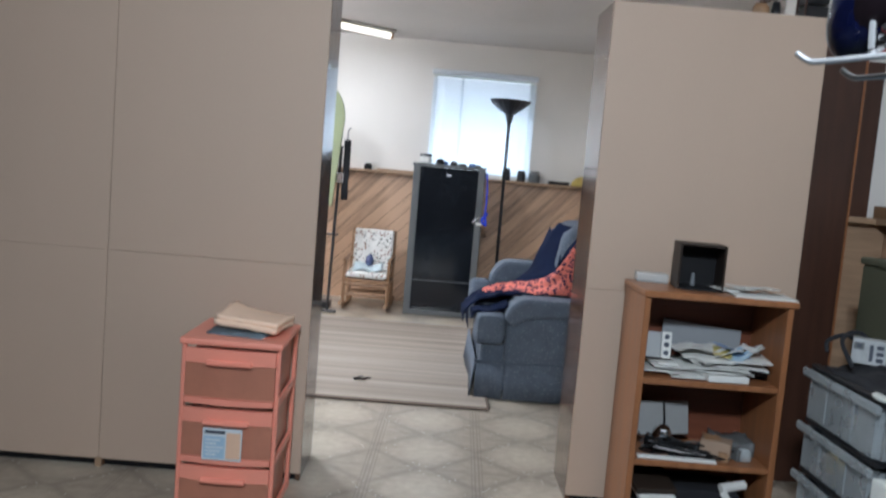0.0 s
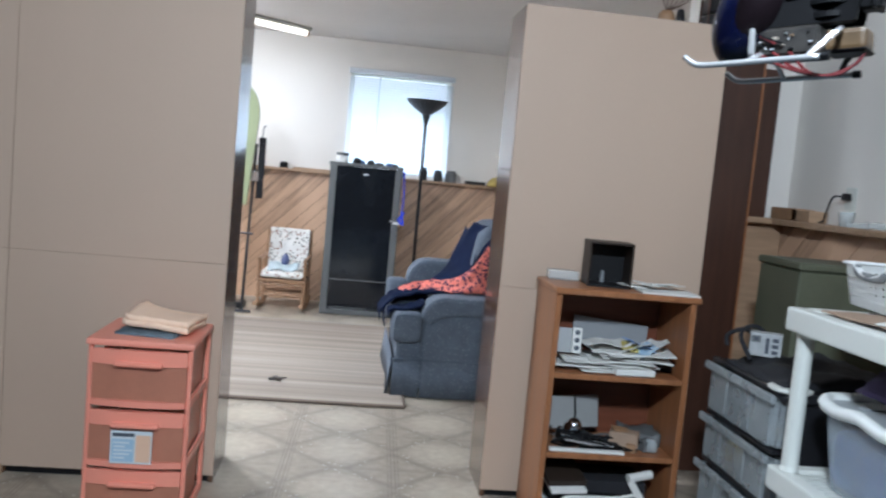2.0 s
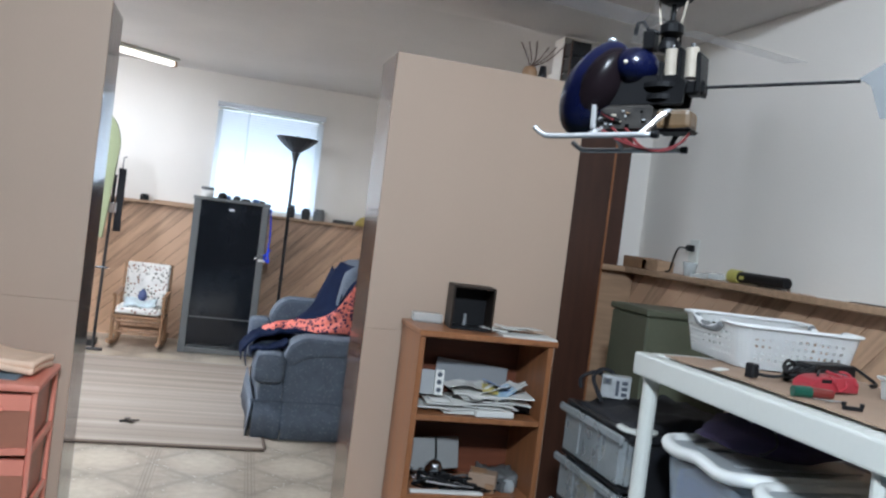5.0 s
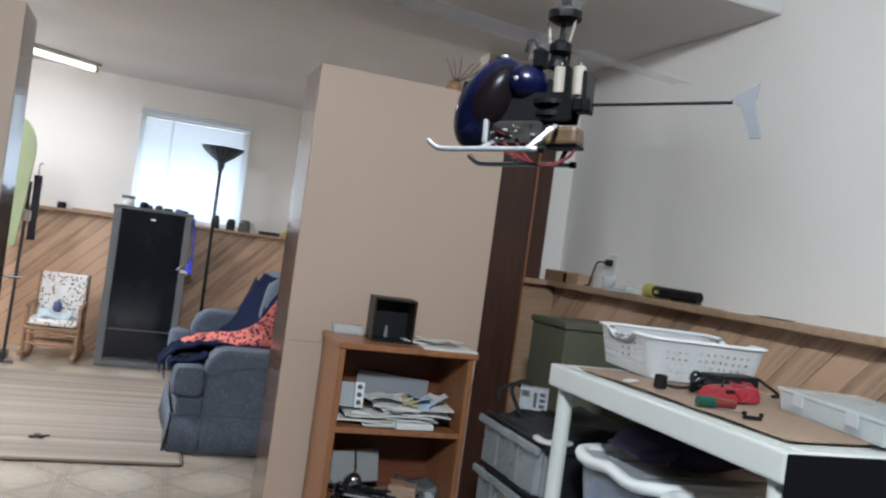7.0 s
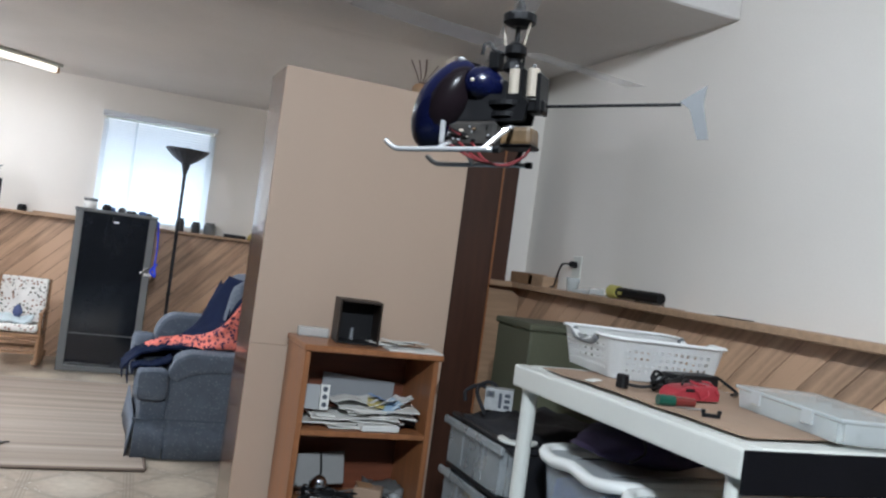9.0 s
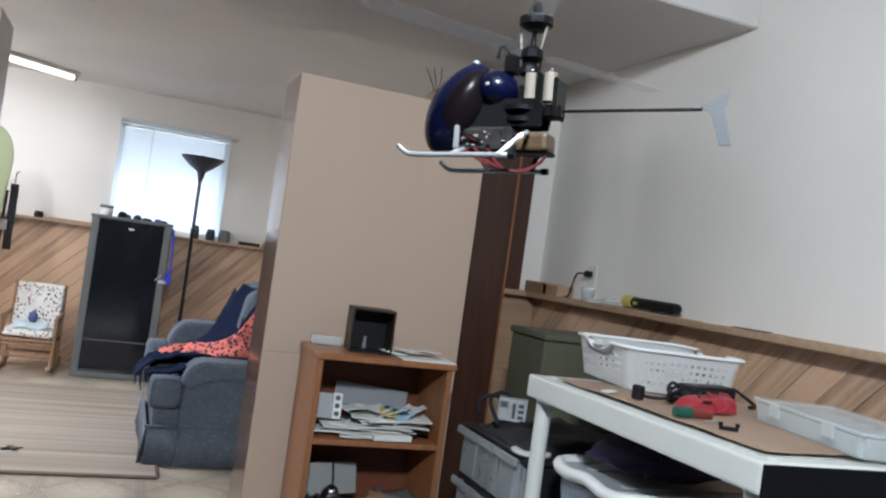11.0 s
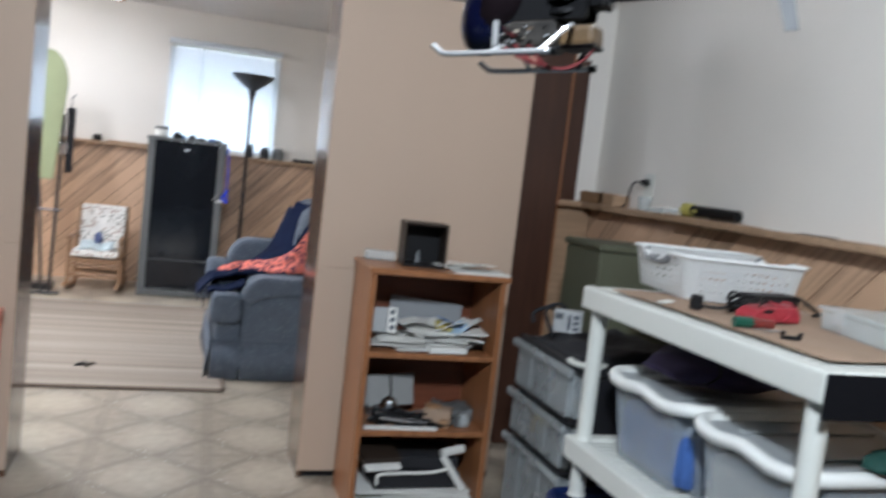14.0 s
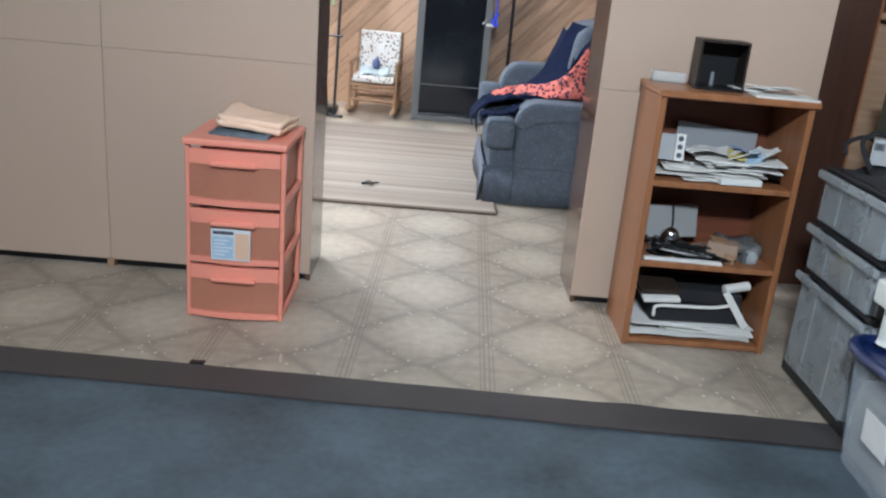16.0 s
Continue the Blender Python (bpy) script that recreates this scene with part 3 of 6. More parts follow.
tw, tl = TX1 - TX0, TY1 - TY0


def grate(z, th):
    bm = box(0, 0, z - th, 0.045, tl, z, 0.007, seg=2)
    box(tw - 0.045, 0, z - th, tw, tl, z, 0.007, bm=bm, seg=2)
    box(0.0455, 0, z - th, tw - 0.0455, 0.05, z, 0.007, bm=bm)
    box(0.0455, tl - 0.05, z - th, tw - 0.0455, tl, z, 0.007, bm=bm)
    return bm


def grate_bars(z, parent):
    me = mesh_of("slat", box(0.0456, 0, -0.022, tw - 0.0456, 0.017, -0.004), M_WHITEPL)
    for i in range(30):
        s = new("slat", me)
        s.parent = parent
        s.matrix_local = Matrix.Translation((0, 0.055 + (tl - 0.11) * i / 30, z))


grate_bars(TZ, part("top_shelf", grate(TZ, 0.062), M_WHITEPL, tb))
grate_bars(0.505, part("middle_shelf", grate(0.505, 0.062), M_WHITEPL, tb))
for x in (0.038, tw - 0.038):
    for y in (0.045, tl - 0.045):
        for za, zb in ((0.342 if x < 0.1 else 0.0, 0.4425), (0.5055, TZ - 0.0625)):
            part("leg", lathe([(0.026, za), (0.022, za + 0.012), (0.022, zb - 0.012), (0.026, zb)], 14, m=Matrix.Translation((x, y, 0))), M_WHITEPL, tb, smooth=False)
part("end_panel", box(0.0, -0.012, TZ - 0.085, tw + 0.05, -0.002, TZ - 0.003, 0.002), mat("black_board", (0.006, 0.006, 0.008), 0.9, 0.3, 6, 0.1, spec=0.1), tb, "black panel on the end of the shelf")

# ---- glass-fronted media cabinet ----
cb = thing("media_cabinet", "tall grey media cabinet with a smoked glass door", "cabinet", pose(-0.188, 6.725, 0))
CW, CD, CH = 0.575, 0.46, 1.225
part("side_panel", box(0, 0, 0, 0.02, CD, CH - 0.025, 0.002), M_GREY, cb)
part("side_panel", box(CW - 0.02, 0, 0, CW, CD, CH - 0.025, 0.002), M_GREY, cb)
part("top_board", box(-0.008, -0.015, CH - 0.0245, CW + 0.008, CD, CH, 0.004), M_GREY, cb)
part("back_panel", box(0.0205, CD - 0.01, 0.0, CW - 0.0205, CD - 0.002, CH - 0.025), M_BLACKPL, cb)
part("base", box(0.0205, 0.012, 0.0, CW - 0.0205, CD - 0.0105, 0.03), M_GREY, cb)
for z in (0.27, 0.55, 0.85):
    part("shelf", box(0.0205, 0.04, z, CW - 0.0205, CD - 0.0105, z + 0.016), M_GREY, cb)
door = part("door", box(0.055, -0.012, 0.045, CW - 0.055, -0.006, CH - 0.03, 0.001), M_SMOKED, cb, "smoked glass door")
bm = box(0.003, -0.014, 0.004, 0.0545, -0.001, CH - 0.026, 0.003)
box(CW - 0.0545, -0.014, 0.004, CW - 0.003, -0.001, CH - 0.026, 0.003, bm=bm)
box(0.055, -0.014, 0.004, CW - 0.055, -0.001, 0.0445, 0.003, bm=bm)
part("door_frame", bm, M_GREY, door)
part("handle", rod((CW - 0.075, -0.03, 0.78), (CW - 0.025, -0.03, 0.83), 0.006), M_CHROME, door)
part("badge", box(CW / 2 - 0.02, -0.0135, CH - 0.09, CW / 2 + 0.02, -0.0122, CH - 0.075), M_CHROME, door)
part("lower_shelf_edge", box(0.057, -0.0128, 0.285, CW - 0.057, -0.0122, 0.292), M_GREY, door)

# ---- torchiere ----
fl = thing("floor_lamp", "dark torchiere floor lamp with a fluted bowl", "floor lamp", pose(0.572, 7.16, 0))
part("base", lathe([(0.13, 0), (0.13, 0.012), (0.10, 0.03), (0.03, 0.045), (0.015, 0.06)], 24), M_IRON, fl, smooth=True)
part("pole", lathe([(0.0135, 0.0605), (0.0135, 0.60), (0.018, 0.605), (0.018, 0.62), (0.0135, 0.625), (0.0135, 1.20), (0.018, 1.205), (0.018, 1.22), (0.0135, 1.225), (0.0135, 1.60), (0.03, 1.66), (0.036, 1.69)], 14), M_IRON, fl, smooth=True)
bm = bmesh.new()
prof = [(0.036, 1.6905), (0.05, 1.70), (0.10, 1.735), (0.145, 1.775), (0.172, 1.81), (0.168, 1.812), (0.14, 1.779), (0.095, 1.74), (0.04, 1.71)]
n = 40
rings = []
for r, z in prof:
    rings.append([bm.verts.new(((r + 0.006 * (k % 2) * (r / 0.17)) * math.cos(k * math.tau / n), (r + 0.006 * (k % 2) * (r / 0.17)) * math.sin(k * math.tau / n), z)) for k in range(n)])
for s, e in zip(rings, rings[1:]):
    for k in range(n):
        bm.faces.new((s[k], s[(k + 1) % n], e[(k + 1) % n], e[k]))
bm.faces.new(rings[0][::-1])
bm.faces.new(rings[-1])
part("bowl", bm, M_IRON, fl)
part("finial", lathe([(0.012, 1.7105), (0.02, 1.75), (0.012, 1.80), (0.004, 1.835)], 12), M_CHROME, fl, smooth=True)

lamp2 = thing("hanging_bulb", "bare bulb socket hanging from the far ceiling", "pendant lamp", pose(-1.97, 6.05, ZC))
part("ceiling_rose", lathe([(0.05, -0.02), (0.05, -0.004), (0.045, -0.0005)], 18), M_WHITEPL, lamp2)
part("cord", rod((0, 0, -0.0205), (0, 0, -0.20), 0.004, n=6), M_BLACKPL, lamp2)
part("socket", lathe([(0.018, -0.245), (0.022, -0.24), (0.022, -0.205), (0.010, -0.20)], 14), M_BLACKPL, lamp2)

lamp4 = thing("tube_lamp", "lit white fluorescent tube lamp on the ceiling", "ceiling lamp", pose(-1.18, 4.60, ZC, 0, 0, 90))
part("housing", box(-0.5, -0.075, -0.035, 0.5, 0.075, -0.0005, 0.006), M_WHITEPL, lamp4)
part("diffuser", box(-0.48, -0.065, -0.07, 0.48, 0.065, -0.0355, 0.012), M_TUBE, lamp4)

lamp3 = thing("ceiling_lamp", "square white ceiling lamp above the front room", "ceiling lamp", pose(-0.05, -0.30, ZF))
part("housing", box(-0.17, -0.17, -0.07, 0.17, 0.17, -0.0005, 0.01), M_WHITEPL, lamp3)

# ---- armchair with throw ----
ac = thing("armchair", "blue-grey upholstered armchair with rolled arms and skirt", "armchair", pose(0.305, 4.36, 0))
# local: x runs from the front (0) to the back, y across from the near arm

M_WELT = mat('upholstery_welt', (0.09, 0.11, 0.14), 0.9)


def arm_outline():
    """Side view of an arm: x along, z up, with a rounded front and a top that rises to the back."""
    pts = [(0.125, 0.045), (0.125, 0.34)]
    for k in range(9):
        a = math.pi - k * math.pi / 2 / 8
        pts.append((0.225 + 0.10 * math.cos(a), 0.425 + 0.10 * math.sin(a)))
    pts += [(0.32, 0.527), (0.44, 0.530), (0.60, 0.534), (0.80, 0.54), (0.82, 0.045)]
    return pts


for y0 in (0.0, 0.74):
    a = part("arm", prism(arm_outline(), 0.15, 0.022, m=Matrix.Translation((0, y0 - (0.012 if y0 == 0 else 0), 0)) @ Matrix.Diagonal((1, 1, 1.0 if y0 == 0 else 1.22, 1))), M_BLUECLOTH, ac)
    part("arm_seam", tube(curve([(0.130, y0 - 0.013, 0.24), (0.140, y0 - 0.014, 0.40), (0.175, y0 - 0.014, 0.465), (0.235, y0 - 0.014, 0.490), (0.82, y0 - 0.014, 0.505)], 5), 0.0045, 5), M_WELT, a)
pad = []
for k in range(9):
    a = math.pi - k * math.pi / 2 / 8
    pad.append((0.237 + 0.125 * math.cos(a), 0.428 + 0.125 * math.sin(a)))
pad += [(0.50, 0.555), (0.80, 0.560), (0.80, 0.475), (0.50, 0.462), (0.30, 0.455), (0.215, 0.435), (0.165, 0.395)]
part("arm_pad", prism(pad, 0.185, 0.022, m=Matrix.Translation((0, -0.034, 0))), M_BLUECLOTH, ac, "rolled padded arm top")
part("arm_pad", prism([(x, z * 1.20) for x, z in pad], 0.185, 0.022, m=Matrix.Translation((-0.04, 0.725, 0.005))), M_BLUECLOTH, ac, "rolled padded arm top")
bm = box(-0.02, 0.155, 0.30, 0.45, 0.735, 0.465, 0.05, seg=4)
for v in bm.verts:
    v.co.z += 0.012 * noise.noise((v.co.x * 6, v.co.y * 6, 0)) + 0.02 * (1 - ((v.co.y - 0.445) / 0.29) ** 2) * (v.co.z > 0.4)
part("seat_cushion", bm, M_BLUECLOTH, ac, smooth=True)
part("front_cushion", box(-0.040, -0.034, 0.292, 0.128, 0.150, 0.462, 0.055, seg=5), M_BLUECLOTH, ac, "rounded cushion end in front of the arm", smooth=True)
part("front_cushion", box(-0.045, 0.737, 0.285, 0.085, 0.892, 0.535, 0.045, seg=4), M_BLUECLOTH, ac, smooth=True)
part("seat_base", box(0.0, 0.02, 0.06, 0.80, 0.87, 0.298, 0.02, seg=2), M_BLUECLOTH, ac)
bm = prism([(0.42, 0.42), (0.34, 0.50), (0.38, 0.74), (0.42, 0.90), (0.50, 0.955), (0.62, 0.95), (0.72, 0.86), (0.84, 0.30), (0.50, 0.30)], 0.58, 0.05, m=Matrix.Translation((0, 0.16, 0)))
part("backrest", bm, M_BLUECLOTH, ac, smooth=True)

def skirt(a, c, name="skirt"):
    """A pleated cloth skirt between two corners on the floor."""
    a, c = Vector(a), Vector(c)
    d = c - a
    nrm = Vector((d.y, -d.x, 0)).normalized()
    b = bmesh.new()
    n = 24
    top, bot = [], []
    for i in range(n + 1):
        f = i / n
        w = 0.006 * math.sin(f * 9) + (0.01 if i in (0, n) else 0)
        p = a + d * f
        top.append(b.verts.new(p + nrm * 0.004 + Vector((0, 0, 0.205))))
        bot.append(b.verts.new(p + nrm * (0.014 + w) + Vector((0, 0, 0.008))))
    for i in range(n):
        b.faces.new((bot[i], bot[i + 1], top[i + 1], top[i]))
    g = bmesh.ops.extrude_face_region(b, geom=b.faces[:])
    bmesh.ops.translate(b, vec=-nrm * 0.006, verts=[v for v in g["geom"] if isinstance(v, bmesh.types.BMVert)])
    bmesh.ops.recalc_face_normals(b, faces=b.faces[:])
    part(name, b, M_BLUECLOTH, ac, smooth=True)


part("cushion_welt", tube(curve([(-0.020, -0.026, 0.33), (-0.018, -0.026, 0.425), (0.010, -0.026, 0.442), (0.085, -0.026, 0.440), (0.108, -0.026, 0.38), (0.095, -0.026, 0.316), (0.0, -0.026, 0.312), (-0.02, -0.026, 0.33)], 5), 0.004, 6), M_WELT, ac)
part("skirt_welt", tube([(-0.03, -0.010, 0.205), (0.84, -0.014, 0.208)], 0.005, 6), M_WELT, ac)
skirt((-0.015, 0.0, 0), (0.13, -0.006, 0))
skirt((0.135, -0.006, 0), (0.84, -0.004, 0))
skirt((-0.02, 0.89, 0), (-0.02, 0.0, 0))

# the throw follows the seat and climbs the backrest


def throw_sheet(ys, line, amp, seed, thick=0.012):
    b = bmesh.new()
    pts = curve(line, 7)
    n = 16
    grid = []
    for i, p in enumerate(pts):
        row = []
        for k in range(n + 1):
            f = k / n
            y = ys[0] + (ys[1] - ys[0]) * f
            w = amp * noise.noise((i * 0.23 + seed, f * 4.5, seed)) + 0.4 * amp * math.sin(f * 13 + i * 0.35 + seed)
            row.append(b.verts.new((p.x + 0.4 * w, y + 0.03 * noise.noise((i * 0.15, f * 2, seed + 5)), p.z + abs(w))))
        grid.append(row)
    for r, s in zip(grid, grid[1:]):
        for k in range(n):
            b.faces.new((r[k], r[k + 1], s[k + 1], s[k]))
    g = bmesh.ops.extrude_face_region(b, geom=b.faces[:])
    bmesh.ops.translate(b, vec=(-0.003, 0, thick), verts=[v for v in g["geom"] if isinstance(v, bmesh.types.BMVert)])
    bmesh.ops.recalc_face_normals(b, faces=b.faces[:])
    return b


th = thing("throw_blanket", "navy throw with a coral patterned border draped over an armchair", "blanket", pose(0.305, 4.36, 0))
part("navy_field", throw_sheet((0.36, 0.62), [(-0.058, 0, 0.30), (-0.056, 0, 0.42), (0.0, 0, 0.475), (0.09, 0, 0.485), (0.17, 0, 0.50), (0.25, 0, 0.555), (0.31, 0, 0.66), (0.35, 0, 0.77), (0.39, 0, 0.88)], 0.018, 1.3), M_NAVY, th, smooth=True)
part("navy_seat", throw_sheet((0.158, 0.40), [(-0.098, 0, 0.375), (-0.088, 0, 0.43), (-0.02, 0, 0.495), (0.08, 0, 0.525), (0.20, 0, 0.535), (0.30, 0, 0.54), (0.36, 0, 0.60), (0.40, 0, 0.76)], 0.026, 9.2), M_NAVY, th, smooth=True)


def ruled(low, high, amp, seed, thick=0.010):
    """Cloth stretched between two lines, with soft folds."""
    lo, hi = curve(low, 7), curve(high, 7)
    b = bmesh.new()
    n = 14
    grid = []
    for i, (p, q) in enumerate(zip(lo, hi)):
        row = []
        for k in range(n + 1):
            f = k / n
            c = p.lerp(q, f)
            w = amp * noise.noise((i * 0.22 + seed, f * 3.2, seed)) + 0.5 * amp * math.sin(i * 0.55 + 2.2 * f + seed)
            row.append(b.verts.new((c.x, c.y - w * 0.8, c.z + 0.4 * w)))
        grid.append(row)
    for r, s in zip(grid, grid[1:]):
        for k in range(n):
            b.faces.new((r[k], r[k + 1], s[k + 1], s[k]))
    g = bmesh.ops.extrude_face_region(b, geom=b.faces[:])
    bmesh.ops.translate(b, vec=(0, thick, -0.002), verts=[v for v in g["geom"] if isinstance(v, bmesh.types.BMVert)])
    bmesh.ops.recalc_face_normals(b, faces=b.faces[:])
    return b


# the border runs along the seat as a strip and widens up the backrest
mid = [(0.0, 0.31, 0.548), (0.09, 0.30, 0.585), (0.17, 0.29, 0.600), (0.29, 0.22, 0.63), (0.38, 0.14, 0.70), (0.46, 0.125, 0.83), (0.54, 0.125, 0.925)]
low = [(0.005, 0.27, 0.530), (0.09, 0.25, 0.545), (0.17, 0.22, 0.555), (0.27, 0.16, 0.555), (0.40, 0.125, 0.565), (0.52, 0.12, 0.575), (0.66, 0.12, 0.66)]
part("coral_border", ruled(low, mid, 0.014, 4.1), M_CORAL, th, "coral crocheted border", smooth=True)
part("navy_fold", ruled([(x, y + 0.006, z - 0.004) for x, y, z in mid], [(0.0, 0.47, 0.520), (0.09, 0.46, 0.545), (0.15, 0.44, 0.565), (0.20, 0.42, 0.60), (0.27, 0.40, 0.68), (0.335, 0.38, 0.81), (0.40, 0.36, 0.945)], 0.014, 6.3), M_NAVY, th, smooth=True)
part("navy_drape", throw_sheet((0.015, 0.19), [(-0.055, 0, 0.41), (-0.048, 0, 0.445), (-0.01, 0, 0.455), (0.04, 0, 0.458), (0.095, 0, 0.475), (0.13, 0, 0.50)], 0.012, 3.7), M_NAVY, th, smooth=True)

# ---- tall dark bookcase in the corner ----
tbk = thing("corner_bookcase", "tall dark walnut bookcase standing in the corner", "bookcase", pose(1.40, 3.43, 0))
part("side_panel", box(-0.056, 0.0, 0, 0.293, 0.02, 1.842, 0.002), M_WALNUT, tbk)
part("far_side_panel", box(-0.056, 0.12, 0, 0.293, 0.14, 1.842, 0.002), M_WALNUT, tbk)
part("front_edge", box(0.2935, -0.001, 0, 0.303, 0.021, 1.842, 0.001), M_OAK, tbk, "lighter front edge")
part("back_panel", box(0.0, 0.0205, 0, 0.008, 0.1195, 1.842), M_WALNUT, tbk)
for z in (0.05, 0.42, 0.80, 1.18, 1.50, 1.82):
    part("shelf", box(0.0085, 0.0205, z, 0.285, 0.1195, z + 0.02), M_WALNUT, tbk)

# ---- clear drawer unit ----
M_SMOKY = mat("black_frame_plastic", (0.012, 0.012, 0.014), 0.35, 0.3, 8, 0.05)
M_DRAWER = mat("clear_drawer_plastic", (0.42, 0.45, 0.46), 0.28, 0.14, 10, 0.05, 40, alpha=0.48)
cd = thing("clear_drawer_cart", "black plastic cart with three frosted clear drawers", "drawer cart", pose(1.215, 2.10, 0))
cl, cw = 0.47, 0.42
part("base", box(0.0, 0.0, 0.0, cw, cl, 0.045, 0.01), M_SMOKY, cd)
part("top", box(0.0, 0.0, 0.655, cw, cl, 0.685, 0.01), M_SMOKY, cd)
for y in (0.0, cl - 0.02):
    part("side_frame", box(0.03, y, 0.0455, cw, y + 0.02, 0.6545, 0.003), M_SMOKY, cd)
part("back", box(cw - 0.012, 0.0205, 0.0455, cw - 0.002, cl - 0.0205, 0.6545), M_SMOKY, cd)
for z, h in ((0.05, 0.305), (0.375, 0.135), (0.53, 0.15)):
    d = part("drawer", tray(-0.012, 0.022, z, cw - 0.02, cl - 0.022, z + h - 0.012, 0.004, bevel=0.02), M_DRAWER, cd, "frosted clear drawer")
    part("rim", box(-0.028, 0.012, z + h - 0.028, -0.0125, cl - 0.012, z + h - 0.002, 0.005), M_DRAWER, d)
    part("runner", box(-0.006, 0.0205, z + h - 0.0015, 0.02, cl - 0.0205, z + h + 0.012, 0.003), M_SMOKY, d)
    for k in (1, 2):
        part("divider_rib", box(-0.0155, cl * k / 3 - 0.004, z + 0.01, -0.0125, cl * k / 3 + 0.004, z + h - 0.03), M_DRAWER, d)
# what shows through the drawers
rnd = random.Random(5)
M_MISC = [mat("misc_pale", (0.55, 0.53, 0.46), 0.6), mat("misc_dark", (0.06, 0.065, 0.08), 0.5), mat("misc_yellow", (0.55, 0.42, 0.16), 0.5), mat("misc_blue", (0.06, 0.12, 0.28), 0.5)]
for i in range(12):
    z = (0.062, 0.387, 0.542)[i % 3]
    r = rnd.uniform(0.018, 0.034)
    ob = solid("stored_item", lathe([(r * 0.7, 0), (r, r * 0.3), (r, r * 1.3), (r * 0.6, r * 1.8)], 10), M_MISC[i % 4], "small odds and ends inside a clear drawer", "clutter", m=pose(1.26 + 0.05 * (i % 2), 2.16 + 0.085 * (i // 3) + rnd.uniform(0, 0.02), z, 0, 0, rnd.uniform(0, 90)), group="items in clear drawers")
# things on the cart
M_BAG = mat("black_cloth", (0.012, 0.012, 0.015), 0.85, 0.4, 9, 0.5)
bag = thing("black_bag", "crumpled black cloth bag on the drawer cart", "bag", pose(1.42, 2.30, 0.686))
bm = crumpled(0.40, 0.36, 0.035, 14, 0.03, 2.0, 0.034)
part("body", bm, M_BAG, bag, smooth=True)
part("strap", tube(curve([(-0.16, 0.10, 0.03), (-0.17, 0.16, 0.10), (-0.10, 0.19, 0.12), (-0.04, 0.15, 0.05)], 6), 0.007, 6), M_BAG, bag)
M_SILVERCARD = mat("silver_card", (0.42, 0.43, 0.43), 0.4, 0.25, 24, 0.05)
pk = thing("product_box", "small pale carton with printed panels on the cart", "carton", pose(1.335, 2.46, 0.722, 0, 0, -28) @ Matrix.Scale(0.86, 4))
part("carton", box(-0.055, -0.03, 0, 0.055, 0.03, 0.085, 0.002), M_SILVERCARD, pk)
part("print_panel", box(-0.050, -0.0315, 0.05, -0.018, -0.0302, 0.075), M_GREY, pk)
part("print_panel", box(0.0, -0.0315, 0.012, 0.012, -0.0302, 0.07), M_INK, pk)
part("print_patch", box(-0.040, -0.0325, 0.056, -0.026, -0.0317, 0.070), M_INK, pk)
for i in range(3):
    part("print_panel", box(0.022, -0.0315, 0.012 + i * 0.022, 0.044, -0.0302, 0.026 + i * 0.022), M_INK, pk)
solid("headphones", tube(curve([(-0.045, 0, 0), (-0.048, 0.01, 0.035), (0, 0.02, 0.06), (0.048, 0.01, 0.035), (0.045, 0, 0)], 6), 0.007, 8), M_BAG, "black headphone band resting on the bag", "headphones", m=pose(1.30, 2.545, 0.725, 0, 0, -35))
# a loose round lid lying on the cart, not a dish
solid("plastic_lid", lathe([(0.055, 0), (0.06, 0.004), (0.06, 0.010), (0.05, 0.014)], 24), M_WHITEPL, "round white plastic lid on the cart", "dish", m=pose(1.255, 2.145, 0.686 + 0.001))

# ---- olive metal cabinet ----
oc = thing("olive_cabinet", "olive green metal cabinet behind the shelving", "cabinet", pose(1.51, 2.62, 0))
M_OLIVE = mat("olive_paint", (0.095, 0.10, 0.065), 0.5, 0.2, 5, 0.08)
part("body", box(0, 0, 0, 0.36, 0.28, 0.985, 0.006), M_OLIVE, oc)
part("lid", box(-0.008, -0.008, 0.986, 0.368, 0.288, 1.012, 0.006), M_OLIVE, oc)
part("latch", box(0.18, -0.016, 0.955, 0.22, -0.001, 0.99, 0.002), M_IRON, oc)

# ---- storage tubs on the shelving ----
M_TUBBODY = mat("cloudy_tub_plastic", (0.42, 0.47, 0.51), 0.2, 0.1, 5, 0.06, alpha=0.36)
M_LID = mat("white_lid_plastic", (0.74, 0.75, 0.72), 0.4, 0.04, 5, 0.05)
M_LIDTOP = mat("cloudy_lid_plastic", (0.46, 0.49, 0.50), 0.35, 0.12, 6, 0.05, trans=0.3)
M_BLUELID = mat("blue_lid_plastic", (0.006, 0.016, 0.075), 0.38, 0.2, 8, 0.12)
M_BLUEFILL = mat("blue_cloth_content", (0.045, 0.11, 0.33), 0.9, 0.5, 9, 0.4)


